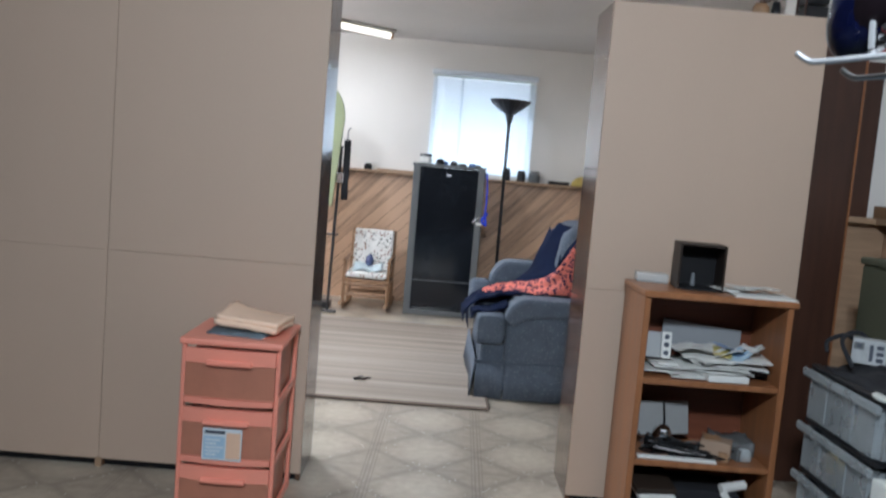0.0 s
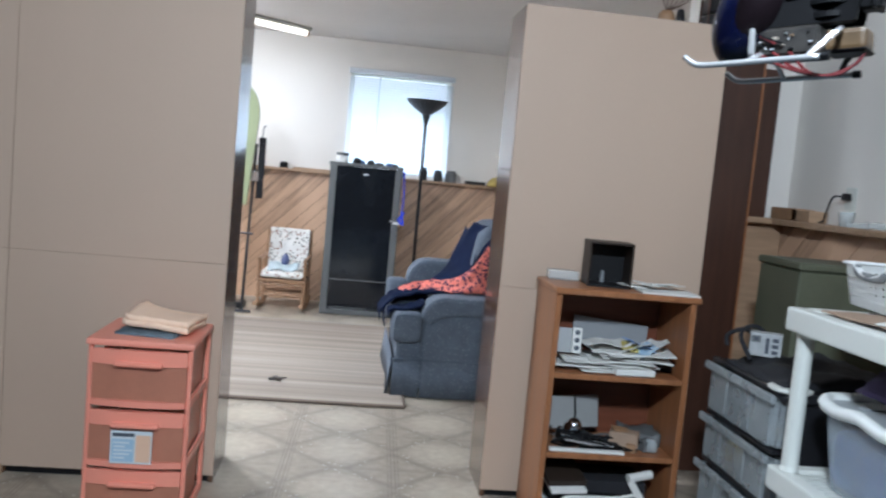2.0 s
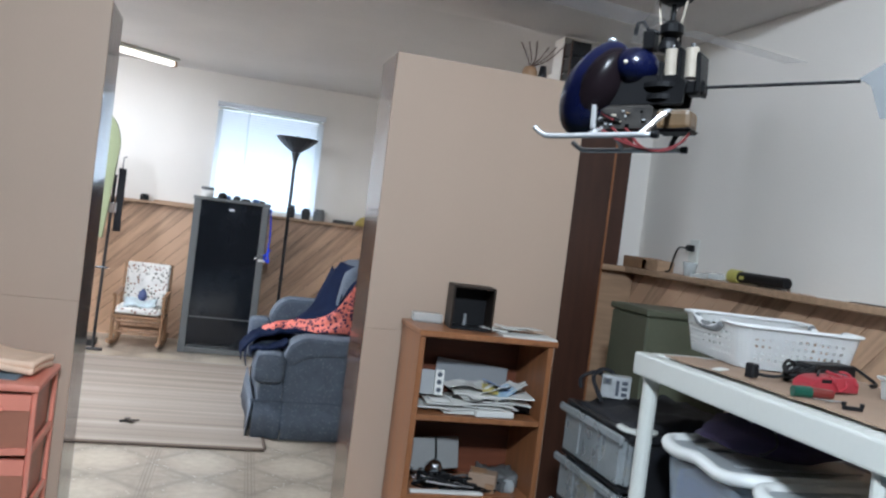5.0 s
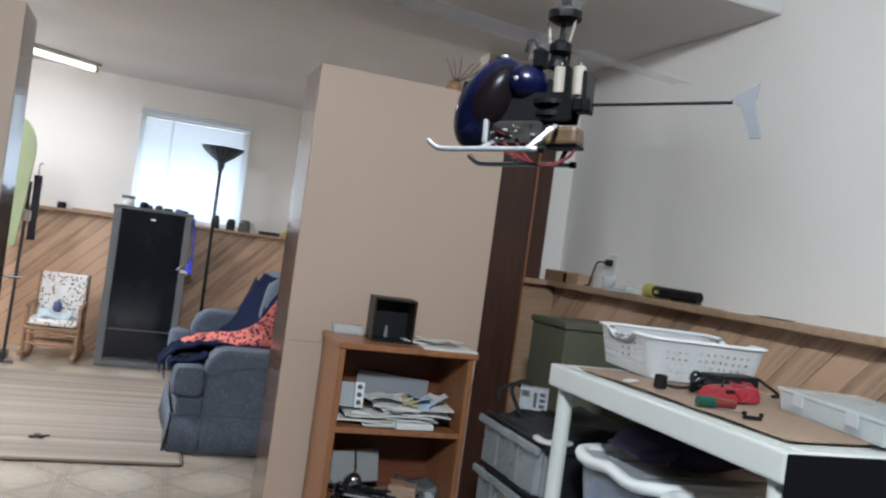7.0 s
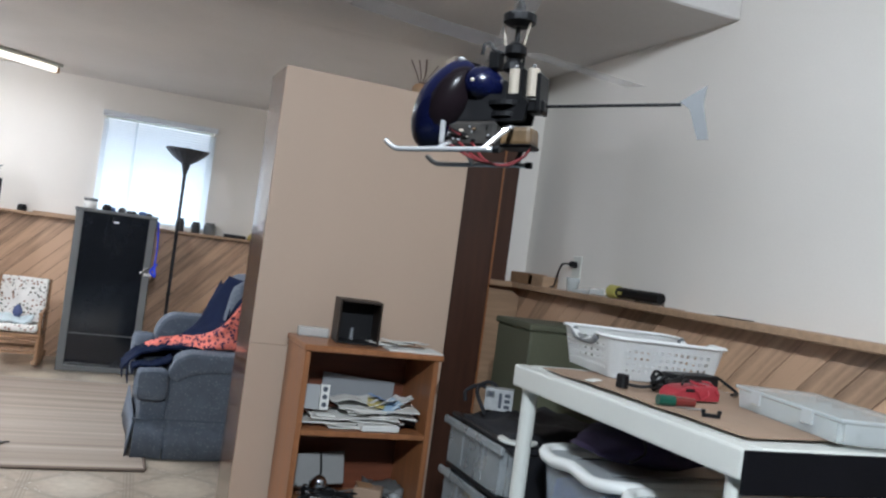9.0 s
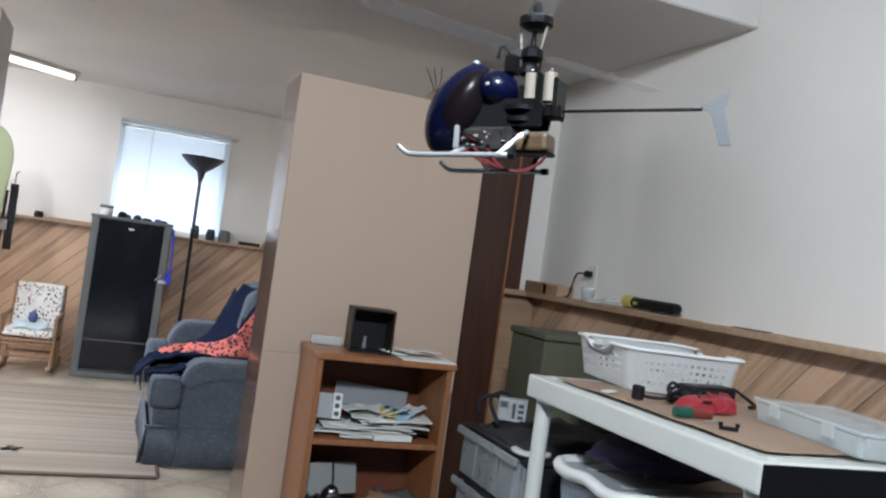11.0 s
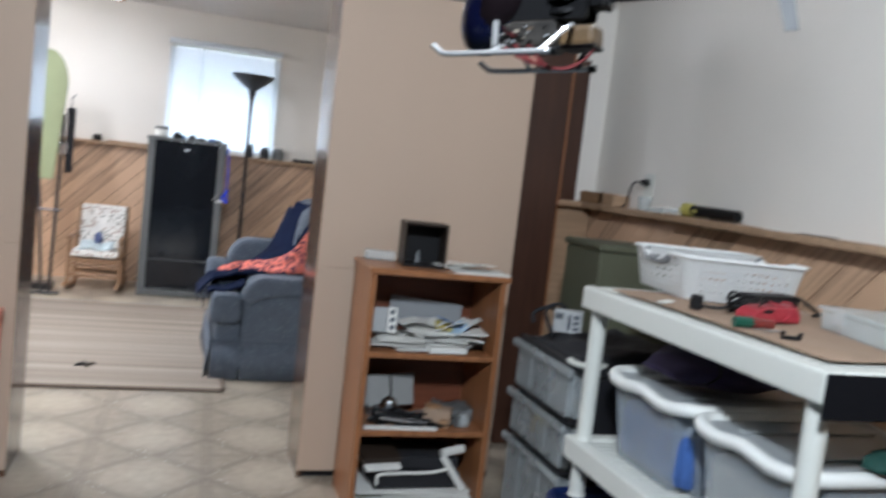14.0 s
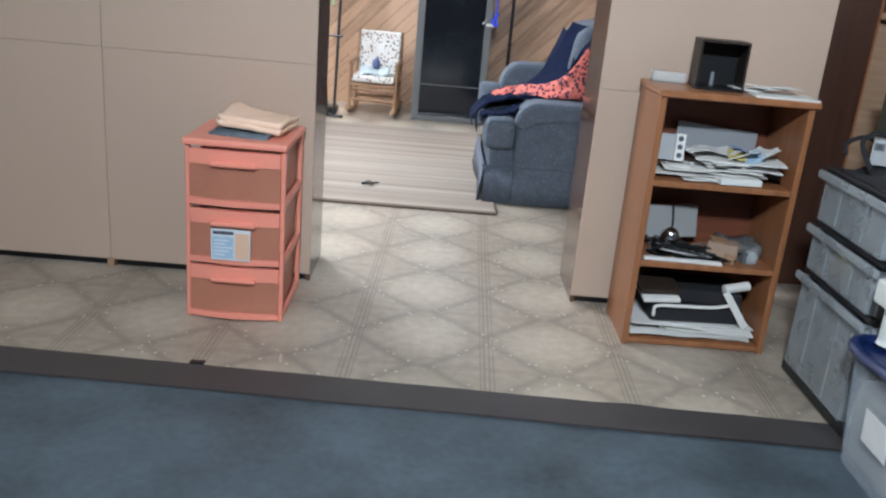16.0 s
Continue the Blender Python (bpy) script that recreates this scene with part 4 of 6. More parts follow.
def tub(name, label, x0, y0, z0, w, l, h, lid, fill):
    t = thing(name, label, "storage tub", pose(x0, y0, z0), "storage tubs on the shelving")
    part("body", tray(0, 0, 0, w, l, h, 0.004, 0.022, bevel=0.045), M_TUBBODY, t)
    white = lid is M_LID
    loop = rounded_loop(-0.004, 0.002, w + 0.004, l - 0.002, 0.055, 6, 6)
    # the rim is a thick rolled edge that rises a little at the corners
    rise = [(x, y, h + 0.008 + 0.006 * math.cos((y / l - 0.5) * math.tau * 2)) for (x, y), straight in loop]
    part("rim", hoop(rise, 0.018, 0.017), lid, t, smooth=True)
    top = part("lid", box(0.004, 0.010, h + 0.002, w - 0.004, l - 0.010, h + 0.016, 0.010, seg=2), M_LIDTOP if white else lid, t)
    for k in (0.28, 0.72):
        part("ridge", box(0.05, l * k - 0.012, h + 0.0165, w - 0.05, l * k + 0.012, h + 0.021, 0.002), M_LIDTOP if white else lid, top)
    b = box(0.03, 0.03, 0.006, w - 0.03, l - 0.03, h * 0.75, 0.03, seg=2)
    for v in b.verts:
        v.co += Vector((noise.noise(v.co * 14), noise.noise(v.co * 11 + Vector((3, 0, 0))), 0)) * 0.006
    part("content", b, fill, t, "folded cloth seen through the side")
    return t


tub("storage_tub", "cloudy plastic tub with white lid and blue contents", 1.225, 1.585, 0.505, 0.46, 0.375, 0.20, M_LID, M_BLUEFILL)
tub("storage_tub", "cloudy plastic tub with white lid", 1.225, 1.185, 0.505, 0.46, 0.375, 0.195, M_LID, M_MISC[0])
tub("floor_tote", "pale plastic tote with a dark blue lid on the floor", 1.145, 1.66, 0.0, 0.50, 0.42, 0.312, M_BLUELID, M_MISC[0])
tub("floor_tote", "pale plastic tote with a dark blue lid and paper label", 1.145, 1.215, 0.0, 0.50, 0.42, 0.312, M_BLUELID, M_MISC[0])
solid("paper_label", box(-0.001, 0, 0, 0.0, 0.12, 0.09), M_PAPER, "white paper label on the tote side", "label", m=pose(1.150, 1.80, 0.12, 0, -4, 0))
bb = thing("purple_bag", "dark purple soft bag on top of a tub", "bag", pose(1.46, 1.79, 0.735))
M_PURPLE = mat("purple_cloth", (0.022, 0.012, 0.05), 0.8, 0.4, 9, 0.5)
bm = bmesh.new()
bmesh.ops.create_icosphere(bm, subdivisions=3, radius=1.0)
for v in bm.verts:
    k = 1 + 0.25 * noise.noise(v.co * 2.1)
    v.co = Vector((v.co.x * 0.20 * k, v.co.y * 0.15 * k, max(0.0, 0.045 + v.co.z * 0.05 * k)))
part("body", bm, M_PURPLE, bb, smooth=True)
part("strap", tube(curve([(-0.14, -0.12, 0.03), (-0.17, -0.17, 0.04), (-0.12, -0.15, 0.06), (-0.08, -0.08, 0.08)], 6), 0.003, 5), M_BAG, bb)
part("tag", box(-0.15, 0.02, 0.055, -0.12, 0.03, 0.075), M_PAPER, bb)
gl = thing("work_gloves", "green and black cloth gloves under the shelf end", "gloves", pose(1.45, 1.18, 0.727))
bm = bmesh.new()
bmesh.ops.create_icosphere(bm, subdivisions=3, radius=1.0)
for v in bm.verts:
    k = 1 + 0.3 * noise.noise(v.co * 2.6)
    v.co = Vector((v.co.x * 0.10 * k, v.co.y * 0.045 * k, max(0, 0.02 + v.co.z * 0.025 * k)))
part("palm", bm, mat("green_cloth", (0.006, 0.05, 0.038), 0.8, 0.3, 12, 0.3), gl, smooth=True)
part("print_bar", box(-0.03, -0.02, 0.046, 0.05, -0.008, 0.050), mat("yellow_print", (0.25, 0.28, 0.04), 0.6), gl)

# ---- on the shelving's top ----
M_CARDBOARD = mat("cardboard", (0.36, 0.25, 0.175), 0.85, 0.15, 6, 0.15, 120)
solid("cardboard_sheet", crumpled(0.45, 0.78, 0.007, 16, 0.004, 3.3, 0.003), M_CARDBOARD, "flat brown cardboard sheet on the shelf top", "cardboard", m=pose(1.455, 1.60, TZ, 0, 0, 2))
bk = thing("laundry_basket", "white plastic laundry basket with square holes and grey handles", "basket", pose(1.335, 1.83, TZ + 0.010, 0, 0, -8))
M_BASKET = mat("basket_plastic", (0.84, 0.85, 0.84), 0.4, 0.04, 5, 0.04)
BW, BL, BH = 0.345, 0.36, 0.112


M_GRIP = mat("grey_grip", (0.20, 0.21, 0.22), 0.6, 0.1, 8, 0.1)


def basket_body():
    """Sloping walls round a floor with rounded corners, four rows of small holes, dips for the two hand grips."""
    rows = [0.0, 0.016]
    for k in range(4):
        rows += [0.022 + 0.0185 * k, 0.022 + 0.0185 * k + 0.008]
    rows += [0.099, BH]
    lo = rounded_loop(0.016, 0.016, BW - 0.016, BL - 0.016, 0.035, 6, 26)
    hi = rounded_loop(-0.006, -0.006, BW + 0.006, BL + 0.006, 0.045, 6, 26)
    n = len(lo)
    b = bmesh.new()
    grid = []
    for i in range(n):
        p, q = Vector(lo[i][0]), Vector(hi[i][0])
        side = q.x < 0.0 or q.x > BW
        dip = 0.026 * max(0.0, 1 - ((q.y / BL - 0.5) / 0.24) ** 2) if side else 0.0
        grid.append([b.verts.new((*p.lerp(q, z / BH), z - (dip if k == len(rows) - 1 else (dip * 0.85 if k == len(rows) - 2 else 0)))) for k, z in enumerate(rows)])
    for i in range(n):
        s, e = grid[i], grid[(i + 1) % n]
        flat = lo[i][1]
        for k in range(len(rows) - 1):
            if flat and i % 2 == 0 and 2 <= k <= 8 and k % 2 == 0:
                continue
            b.faces.new((s[k], e[k], e[k + 1], s[k + 1]))
    b.faces.new([g[0] for g in grid][::-1])
    bmesh.ops.solidify(b, geom=b.faces[:], thickness=0.0035)
    bmesh.ops.recalc_face_normals(b, faces=b.faces[:])
    rim = []
    for (x, y), straight in hi:
        side = x < 0.0 or x > BW
        rim.append((x, y, BH - (0.026 * max(0.0, 1 - ((y / BL - 0.5) / 0.24) ** 2) if side else 0.0)))
    return b, rim


body, rim = basket_body()
part("body", body, M_BASKET, bk)
part("bottom", box(0.022, 0.022, 0.005, BW - 0.022, BL - 0.022, 0.009, 0.001), M_BASKET, bk)
part("rim", hoop(rim, 0.010, 0.005), M_BASKET, bk, smooth=True)
for x in (-0.005, BW + 0.005):
    part("grip", tube(curve([(x, BL * 0.27, BH - 0.006), (x, BL * 0.36, BH - 0.024), (x, BL * 0.64, BH - 0.024), (x, BL * 0.73, BH - 0.006)], 6), 0.011, 8), M_GRIP, bk, "grey hand grip", smooth=True)
ad = thing("power_adapter", "black power adapter with coiled cable on the cardboard", "power adapter", pose(1.50, 1.72, TZ + 0.010, 0, 0, 12))
part("brick", box(-0.07, -0.030, 0.012, 0.095, 0.030, 0.046, 0.007, seg=2), M_BLACKPL, ad)
part("foot", box(-0.055, -0.024, 0, 0.08, 0.024, 0.0118, 0.002), M_BLACKPL, ad)
part("rating_plate", box(0.01, -0.0310, 0.020, 0.06, -0.0302, 0.032), M_GREY, ad)
for k in range(5):
    loop = [(-0.085 - 0.008 * k + 0.050 * math.cos(a * math.tau / 9 + k), -0.012 + 0.026 * math.sin(a * math.tau / 9 + k) - 0.006 * k, 0.010 + 0.007 * k + 0.012 * math.sin(a * 1.7 + k)) for a in range(10)]
    part("cable", tube(curve(loop, 4), 0.0042, 6), M_BLACKPL, ad)
part("cable", tube(curve([(-0.07, 0, 0.028), (-0.11, -0.03, 0.03), (-0.16, -0.02, 0.012), (-0.19, 0.0, 0.008), (-0.215, 0.015, 0.012)], 7), 0.0045, 6), M_BLACKPL, ad)
part("cable", tube(curve([(0.095, 0, 0.03), (0.13, 0.01, 0.038), (0.155, -0.01, 0.022), (0.15, -0.05, 0.006), (0.10, -0.07, 0.006)], 6), 0.0045, 6), M_BLACKPL, ad)
part("plug", box(-0.235, 0.0, 0.0, -0.212, 0.028, 0.035, 0.004), M_BLACKPL, ad)
M_RED = mat("red_plastic", (0.36, 0.032, 0.045), 0.4, 0.2, 10, 0.08)
rc = thing("red_charger", "red plastic charger with red and black wires", "charger", pose(1.405, 1.585, TZ + 0.010, 0, 0, 8))
case = part("case", prism([(-0.075, 0), (0.075, 0), (0.075, 0.020), (0.062, 0.038), (-0.04, 0.034), (-0.06, 0.028), (-0.075, 0.016)], 0.058, 0.005, m=Matrix.Translation((0, -0.029, 0))), M_RED, rc)
part("slot", box(-0.045, -0.0300, 0.022, -0.015, -0.0288, 0.030), M_BLACKPL, case)
part("wire", tube(curve([(-0.02, -0.025, 0.038), (-0.005, -0.033, 0.02), (0.01, -0.031, 0.005), (0.03, -0.033, 0.018), (0.025, -0.02, 0.040)], 6), 0.0028, 5), M_RED, rc)
part("wire", tube(curve([(0.02, -0.02, 0.037), (0.0, 0.0, 0.044), (0.03, 0.02, 0.04), (0.05, -0.01, 0.044), (0.06, -0.035, 0.02)], 6), 0.003, 5), M_RED, rc)
part("wire", tube(curve([(-0.05, -0.02, 0.038), (-0.01, 0.01, 0.045), (0.02, -0.015, 0.046)], 6), 0.003, 5), M_BLACKPL, rc)
sd = thing("screwdriver", "stubby green and dark screwdriver lying on cardboard", "screwdriver", pose(1.275, 1.475, TZ + 0.021, 0, 0, -10))
part("handle", rod((-0.04, 0, 0), (0.0, 0, 0), 0.012, 0.013, 10), mat("green_handle", (0.006, 0.07, 0.045), 0.3), sd)
part("grip", rod((0.0005, 0, 0), (0.05, 0, 0), 0.012, 0.010, 10), mat("amber_handle", (0.16, 0.022, 0.018), 0.3), sd)
M_CASE = mat("clear_case_plastic", (0.74, 0.79, 0.79), 0.22, 0.06, 8, 0.03, alpha=0.36)
oz = thing("organizer_case", "clear flat plastic parts organizer on the shelf top", "organizer case", pose(1.43, 1.155, TZ + 0.010, 0, 0, -12))
part("tray", tray(0, 0, 0, 0.21, 0.40, 0.042, 0.003, 0.004, bevel=0.01), M_CASE, oz)
part("lid", box(-0.004, -0.004, 0.0425, 0.214, 0.404, 0.052, 0.003), M_CASE, oz)
for k in range(1, 5):
    part("divider", box(0.006, 0.08 * k - 0.001, 0.003, 0.204, 0.08 * k + 0.001, 0.040), M_CASE, oz)
for y in (0.1, 0.3):
    part("latch", box(-0.010, y - 0.02, 0.02, -0.0045, y + 0.02, 0.052, 0.002), M_CASE, oz)
for i in range(9):
    solid("small_part", box(-0.012, -0.006, 0, 0.012, 0.006, 0.010, 0.002), M_MISC[i % 4], "small metal part in the organizer", "small part", m=oz.matrix_world @ pose(0.03 + 0.06 * (i % 3), 0.04 + 0.08 * (i // 3) + 0.02 * (i % 2), 0.004, 0, 0, 40 * i), group="loose parts")
solid("white_tag", box(-0.03, -0.012, 0, 0.03, 0.012, 0.004, 0.002), M_PAPER, "small white plastic tag on cardboard", "tag", m=pose(1.245, 1.765, TZ + 0.010, 0, 0, 35))
ln = thing("rotor_linkage", "small dark metal linkage lying on cardboard", "linkage", pose(1.285, 1.36, TZ + 0.014, 0, 0, -20))
part("bar", box(-0.02, -0.004, -0.004, 0.02, 0.004, 0.004, 0.001), M_BLACKPL, ln)
for x in (-0.018, 0.018):
    part("post", rod((x, 0, 0.0042), (x, 0, 0.012), 0.005, n=8), M_BLACKPL, ln)
solid("metal_pin", rod((-0.03, 0, 0), (0.03, 0, 0), 0.002, n=6), M_CHROME, "thin metal pin on the cardboard", "pin", m=pose(1.30, 1.425, TZ + 0.0125, 0, 0, 5))
solid("metal_pin", rod((-0.03, 0, 0), (0.03, 0, 0), 0.002, n=6), M_CHROME, "thin metal pin on the cardboard", "pin", m=pose(1.29, 1.44, TZ + 0.0125, 0, 0, -12))

# ---- on the east ledge ----
LZ = LEDGE + 0.026
M_PINE = mat("pine_block", (0.33, 0.19, 0.10), 0.55, 0.2, 5, 0.1, stretch=(1, 8, 8))
solid("wood_block", box(-0.04, -0.11, 0, 0.04, 0.11, 0.052, 0.003), M_PINE, "plain brown wood block on the ledge", "wood block", m=pose(1.90, 3.435, LZ))
solid("wood_block", box(-0.04, -0.07, 0, 0.04, 0.07, 0.048, 0.003), M_LEDGE, "short pale wood block on the ledge", "wood block", m=pose(1.90, 3.292, LZ))
ot = thing("wall_outlet", "white wall outlet with a black plug and cord", "outlet", pose(1.949, 3.09, 1.235))
part("plate", box(-0.006, -0.036, -0.057, 0.0, 0.036, 0.057, 0.003), M_WHITEPL, ot)
part("plug", box(-0.036, -0.012, 0.005, -0.0065, 0.016, 0.032, 0.004), M_BLACKPL, ot)
part("cord", tube(curve([(-0.036, 0.002, 0.018), (-0.06, 0.03, 0.012), (-0.062, 0.06, -0.045), (-0.05, 0.10, -0.088), (-0.045, 0.17, -0.093)], 7), 0.0038, 6), M_BLACKPL, ot)
solid("plastic_cup", lathe([(0.024, 0), (0.030, 0.055), (0.030, 0.057), (0.028, 0.055), (0.022, 0.004)], 18), M_CASE, "clear plastic cup on the ledge", "cup", m=pose(1.895, 3.02, LZ), smooth=True)
solid("plastic_pack", crumpled(0.07, 0.13, 0.022, 8, 0.014, 6.0, 0.02), M_CASE, "crumpled clear plastic packaging on the ledge", "packaging", m=pose(1.895, 2.89, LZ))
ft = thing("flashlight", "black flashlight with a yellow head on the ledge", "flashlight", pose(1.90, 2.73, LZ + 0.027, 0, 0, 0))
M_YEL = mat("yellow_plastic", (0.50, 0.45, 0.12), 0.4, 0.1, 8, 0.05)
part("head", rod((0, 0.0, 0), (0, -0.055, 0), 0.027, 0.024, 16), M_YEL, ft)
part("lens", rod((0, 0.002, 0), (0, 0.0003, 0), 0.013, n=14), M_BLACKPL, ft)
part("barrel", rod((0, -0.0555, 0), (0, -0.32, 0), 0.021, 0.019, 14), M_BLACKPL, ft)
part("clip", box(-0.012, -0.31, -0.0265, 0.012, -0.17, -0.021, 0.002), M_CHROME, ft)
part("mark", box(-0.0225, -0.10, -0.008, -0.0205, -0.075, 0.004), M_YEL, ft)
solid("white_card", box(-0.03, -0.05, 0, 0.03, 0.05, 0.003), M_PAPER, "small white card lying on the ledge", "card", m=pose(1.895, 2.17, LZ, 0, 0, 20))
solid("white_card", box(-0.02, -0.06, 0, 0.02, 0.06, 0.003), M_BLACKPL, "dark flat case lying on the ledge", "card", m=pose(1.895, 2.02, LZ, 0, 0, 5))

# ---- on top of the tall bookcase ----
cr = thing("dark_crate", "dark slatted crate on top of the tall bookcase", "crate", pose(1.475, 3.44, 1.842))
for z in (0.0, 0.068, 0.136, 0.204):
    part("slat", box(-0.045, 0, z, 0.045, 0.11, z + 0.060, 0.003), M_SMOKY, cr)
for y in (0.004, 0.09):
    part("post", box(-0.050, y - 0.004, 0.0, -0.0455, y + 0.012, 0.268, 0.002), M_WALNUT, cr)
# stands for a small brown figure; pot and twigs are invented shapes
tr = thing("brown_figure_ornament", "small brown figure, built as a pot with thin twigs", "ornament", pose(1.14, 3.15, 1.835))
part("pot", lathe([(0.02, 0), (0.032, 0.02), (0.030, 0.045), (0.02, 0.06)], 14), M_PINE, tr, smooth=True)
part("dark_pot", lathe([(0.014, 0), (0.02, 0.02), (0.012, 0.07)], 12, m=Matrix.Translation((0.055, 0.0, 0))), M_SMOKY, tr, smooth=True)
for i in range(6):
    a = -0.9 + i * 0.36
    part("twig", tube(curve([(0.0, 0, 0.055), (0.05 * a + 0.03, 0.01, 0.10), (0.11 * a + 0.05, 0.02 * (i % 3), 0.15 + 0.012 * (i % 3))], 5), 0.0022, 5), M_WALNUT, tr)
# walnut board put where the corner bookcase only casts shadow on the wall
solid("shadow_board", box(-0.045, -0.009, 0, 0.06, 0.009, 0.645, 0.002), M_WALNUT, "narrow dark board in place of the shadow beside the bookcase", "board", m=pose(1.765, 3.535, LEDGE + 0.026))

# ---- on and in the low bookshelf ----
SX, SY = 0.704, 2.668
rnd = random.Random(11)
bx = thing("speaker_box", "small open black box standing on the bookshelf", "box", pose(SX + 0.208, SY + 0.155, SH, 0, 0, -6) @ Matrix.Scale(0.9, 4))
M_BOXBR = mat("brown_box_side", (0.028, 0.019, 0.014), 0.45, 0.2, 8, spec=0.25)
part("left_side", box(-0.085, -0.07, 0, -0.077, 0.07, 0.172, 0.001), M_BOXBR, bx)
part("right_side", box(0.077, -0.07, 0, 0.085, 0.07, 0.172, 0.001), M_BOXBR, bx)
part("top", box(-0.0768, -0.07, 0.164, 0.0768, 0.07, 0.172, 0.001), M_BOXBR, bx)
part("bottom", box(-0.0768, -0.07, 0, 0.0768, 0.07, 0.008, 0.001), M_BLACKPL, bx)
part("back", box(-0.0768, 0.062, 0.0085, 0.0768, 0.069, 0.1635), M_BLACKPL, bx)
part("bulb", rod((-0.01, 0.03, 0.0085), (-0.01, 0.03, 0.055), 0.009, 0.006, 10), M_GRIP, bx, "small pale tube inside")
solid("plastic_carton", box(-0.055, -0.03, 0, 0.055, 0.03, 0.034, 0.004), M_CASE, "low frosted plastic box on the bookshelf", "box", m=pose(SX + 0.075, SY + 0.24, SH, 0, 0, -5))
solid("magazine", box(-0.10, -0.07, 0, 0.10, 0.07, 0.006, 0.001), M_PAPER, "thin white magazine lying on the bookshelf", "magazine", m=pose(SX + 0.395, SY + 0.065, SH, 0, 0, -3))
for i in range(3):
    solid("crumpled_paper", crumpled(0.13 - 0.02 * i, 0.09, 0.008, 9, 0.012, 2.0 + i, 0.003), M_PAPER, "crumpled white paper on the bookshelf", "paper", m=pose(SX + 0.32 + 0.045 * i, SY + 0.13 - 0.02 * i, SH + 0.006 + 0.007 * i, 0, 0, 25 * i), group="loose papers")


def paper_pile(x0, x1, y0, y1, z, n, seed, lift=0.006, skew=12):
    r = random.Random(seed)
    for i in range(n):
        w, d = r.uniform(0.55, 0.95) * (x1 - x0), r.uniform(0.6, 0.95) * (y1 - y0)
        cx = r.uniform(x0 + w / 2, x1 - w / 2)
        cy = r.uniform(y0 + d / 2, y1 - d / 2)
        solid("paper_sheet", crumpled(w, d, 0.004, 8, 0.004 + 0.004 * r.random(), seed + i * 1.7, 0.0035), M_PAPER,
              "white papers piled on the shelf", "paper", m=pose(cx, cy, z + lift * i + 0.004, r.uniform(-1, 1), r.uniform(-1.5, 1.5), r.uniform(-skew, skew) * 0.5), group="papers on the bookshelf")


z1, z2, z3 = 0.574, 0.301, 0.024
paper_pile(SX + 0.03, SX + 0.40, SY + 0.01, SY + 0.24, z1, 7, 21)
paper_pile(SX + 0.15, SX + 0.46, SY + 0.02, SY + 0.22, z1 + 0.046, 4, 33, 0.007, 30)
solid("envelope", box(-0.07, -0.05, 0, 0.07, 0.05, 0.022, 0.003), M_PAPER, "thick white envelope at the shelf front", "envelope", m=pose(SX + 0.30, SY + 0.06, z1 + 0.002, 0, 0, 4))
sw = thing("switch_pack", "white pack with three dark round marks", "pack", pose(SX + 0.075, SY + 0.10, z1 + 0.052, -8, 0, -8))
part("card", box(-0.055, 0, 0, 0.02, 0.008, 0.085, 0.001), mat("grey_card", (0.36, 0.37, 0.37), 0.7), sw)
part("white_edge", box(0.0205, -0.012, 0, 0.052, 0.010, 0.088, 0.002), M_PAPER, sw)
for k in range(3):
    part("mark", lathe([(0.009, 0), (0.009, 0.0015)], 10, m=Matrix.Translation((0.036, -0.0125, 0.018 + 0.027 * k)) @ Matrix.Rotation(radians(90), 4, "X")), M_INK, sw)
solid("grey_folder", box(-0.14, 0, 0, 0.14, 0.006, 0.10, 0.001), mat("grey_folder", (0.27, 0.28, 0.29), 0.7, 0.08), "grey card folder leaning at the back of the shelf", "folder", m=pose(SX + 0.27, SY + 0.235, z1 + 0.052, -10, 5, 0))
solid("leaflet", crumpled(0.12, 0.10, 0.006, 9, 0.010, 8.0, 0.002), mat("blue_print", (0.16, 0.27, 0.52), 0.5, 0.6, 20, 0.05), "blue and yellow printed leaflet on papers", "leaflet", m=pose(SX + 0.345, SY + 0.10, z1 + 0.088, 8, 20, 35))
solid("leaflet", crumpled(0.06, 0.08, 0.006, 7, 0.008, 9.0, 0.002), mat("yellow_print_sheet", (0.60, 0.50, 0.16), 0.5, 0.4, 20, 0.05), "yellow printed scrap on papers", "leaflet", m=pose(SX + 0.295, SY + 0.08, z1 + 0.086, 10, 8, -15))
solid("black_pouch", crumpled(0.09, 0.12, 0.03, 8, 0.03, 12.0, 0.03), M_BAG, "small black pouch on the shelf", "pouch", m=pose(SX + 0.415, SY + 0.15, z1 + 0.001), smooth=True)
# middle shelf: grey box, wires, carton
solid("grey_box", box(-0.095, -0.012, 0, 0.095, 0.012, 0.115, 0.003), mat("grey_board", (0.30, 0.30, 0.29), 0.65, 0.1), "flat grey box standing with a black strap", "box", m=pose(SX + 0.155, SY + 0.19, z2 + 0.035, -8, -3, 6))
solid("strap", tube([(0, -0.02, 0.0), (0.002, -0.0225, 0.06), (0.0, -0.014, 0.118)], 0.004, 6), M_BLACKPL, "black strap round a grey box", "strap", m=pose(SX + 0.15, SY + 0.178, z2 + 0.035, -8, 0, 6))
for i in range(9):
    pts = [(rnd.uniform(-0.13, 0.13), rnd.uniform(-0.07, 0.07), rnd.uniform(0.006, 0.045)) for _ in range(6)]
    solid("cable", tube(curve(pts, 6), 0.0036, 5), M_BLACKPL if i % 3 else M_CHROME, "tangled black cable on the shelf", "cable", m=pose(SX + 0.19, SY + 0.10, z2), group="tangled cables")
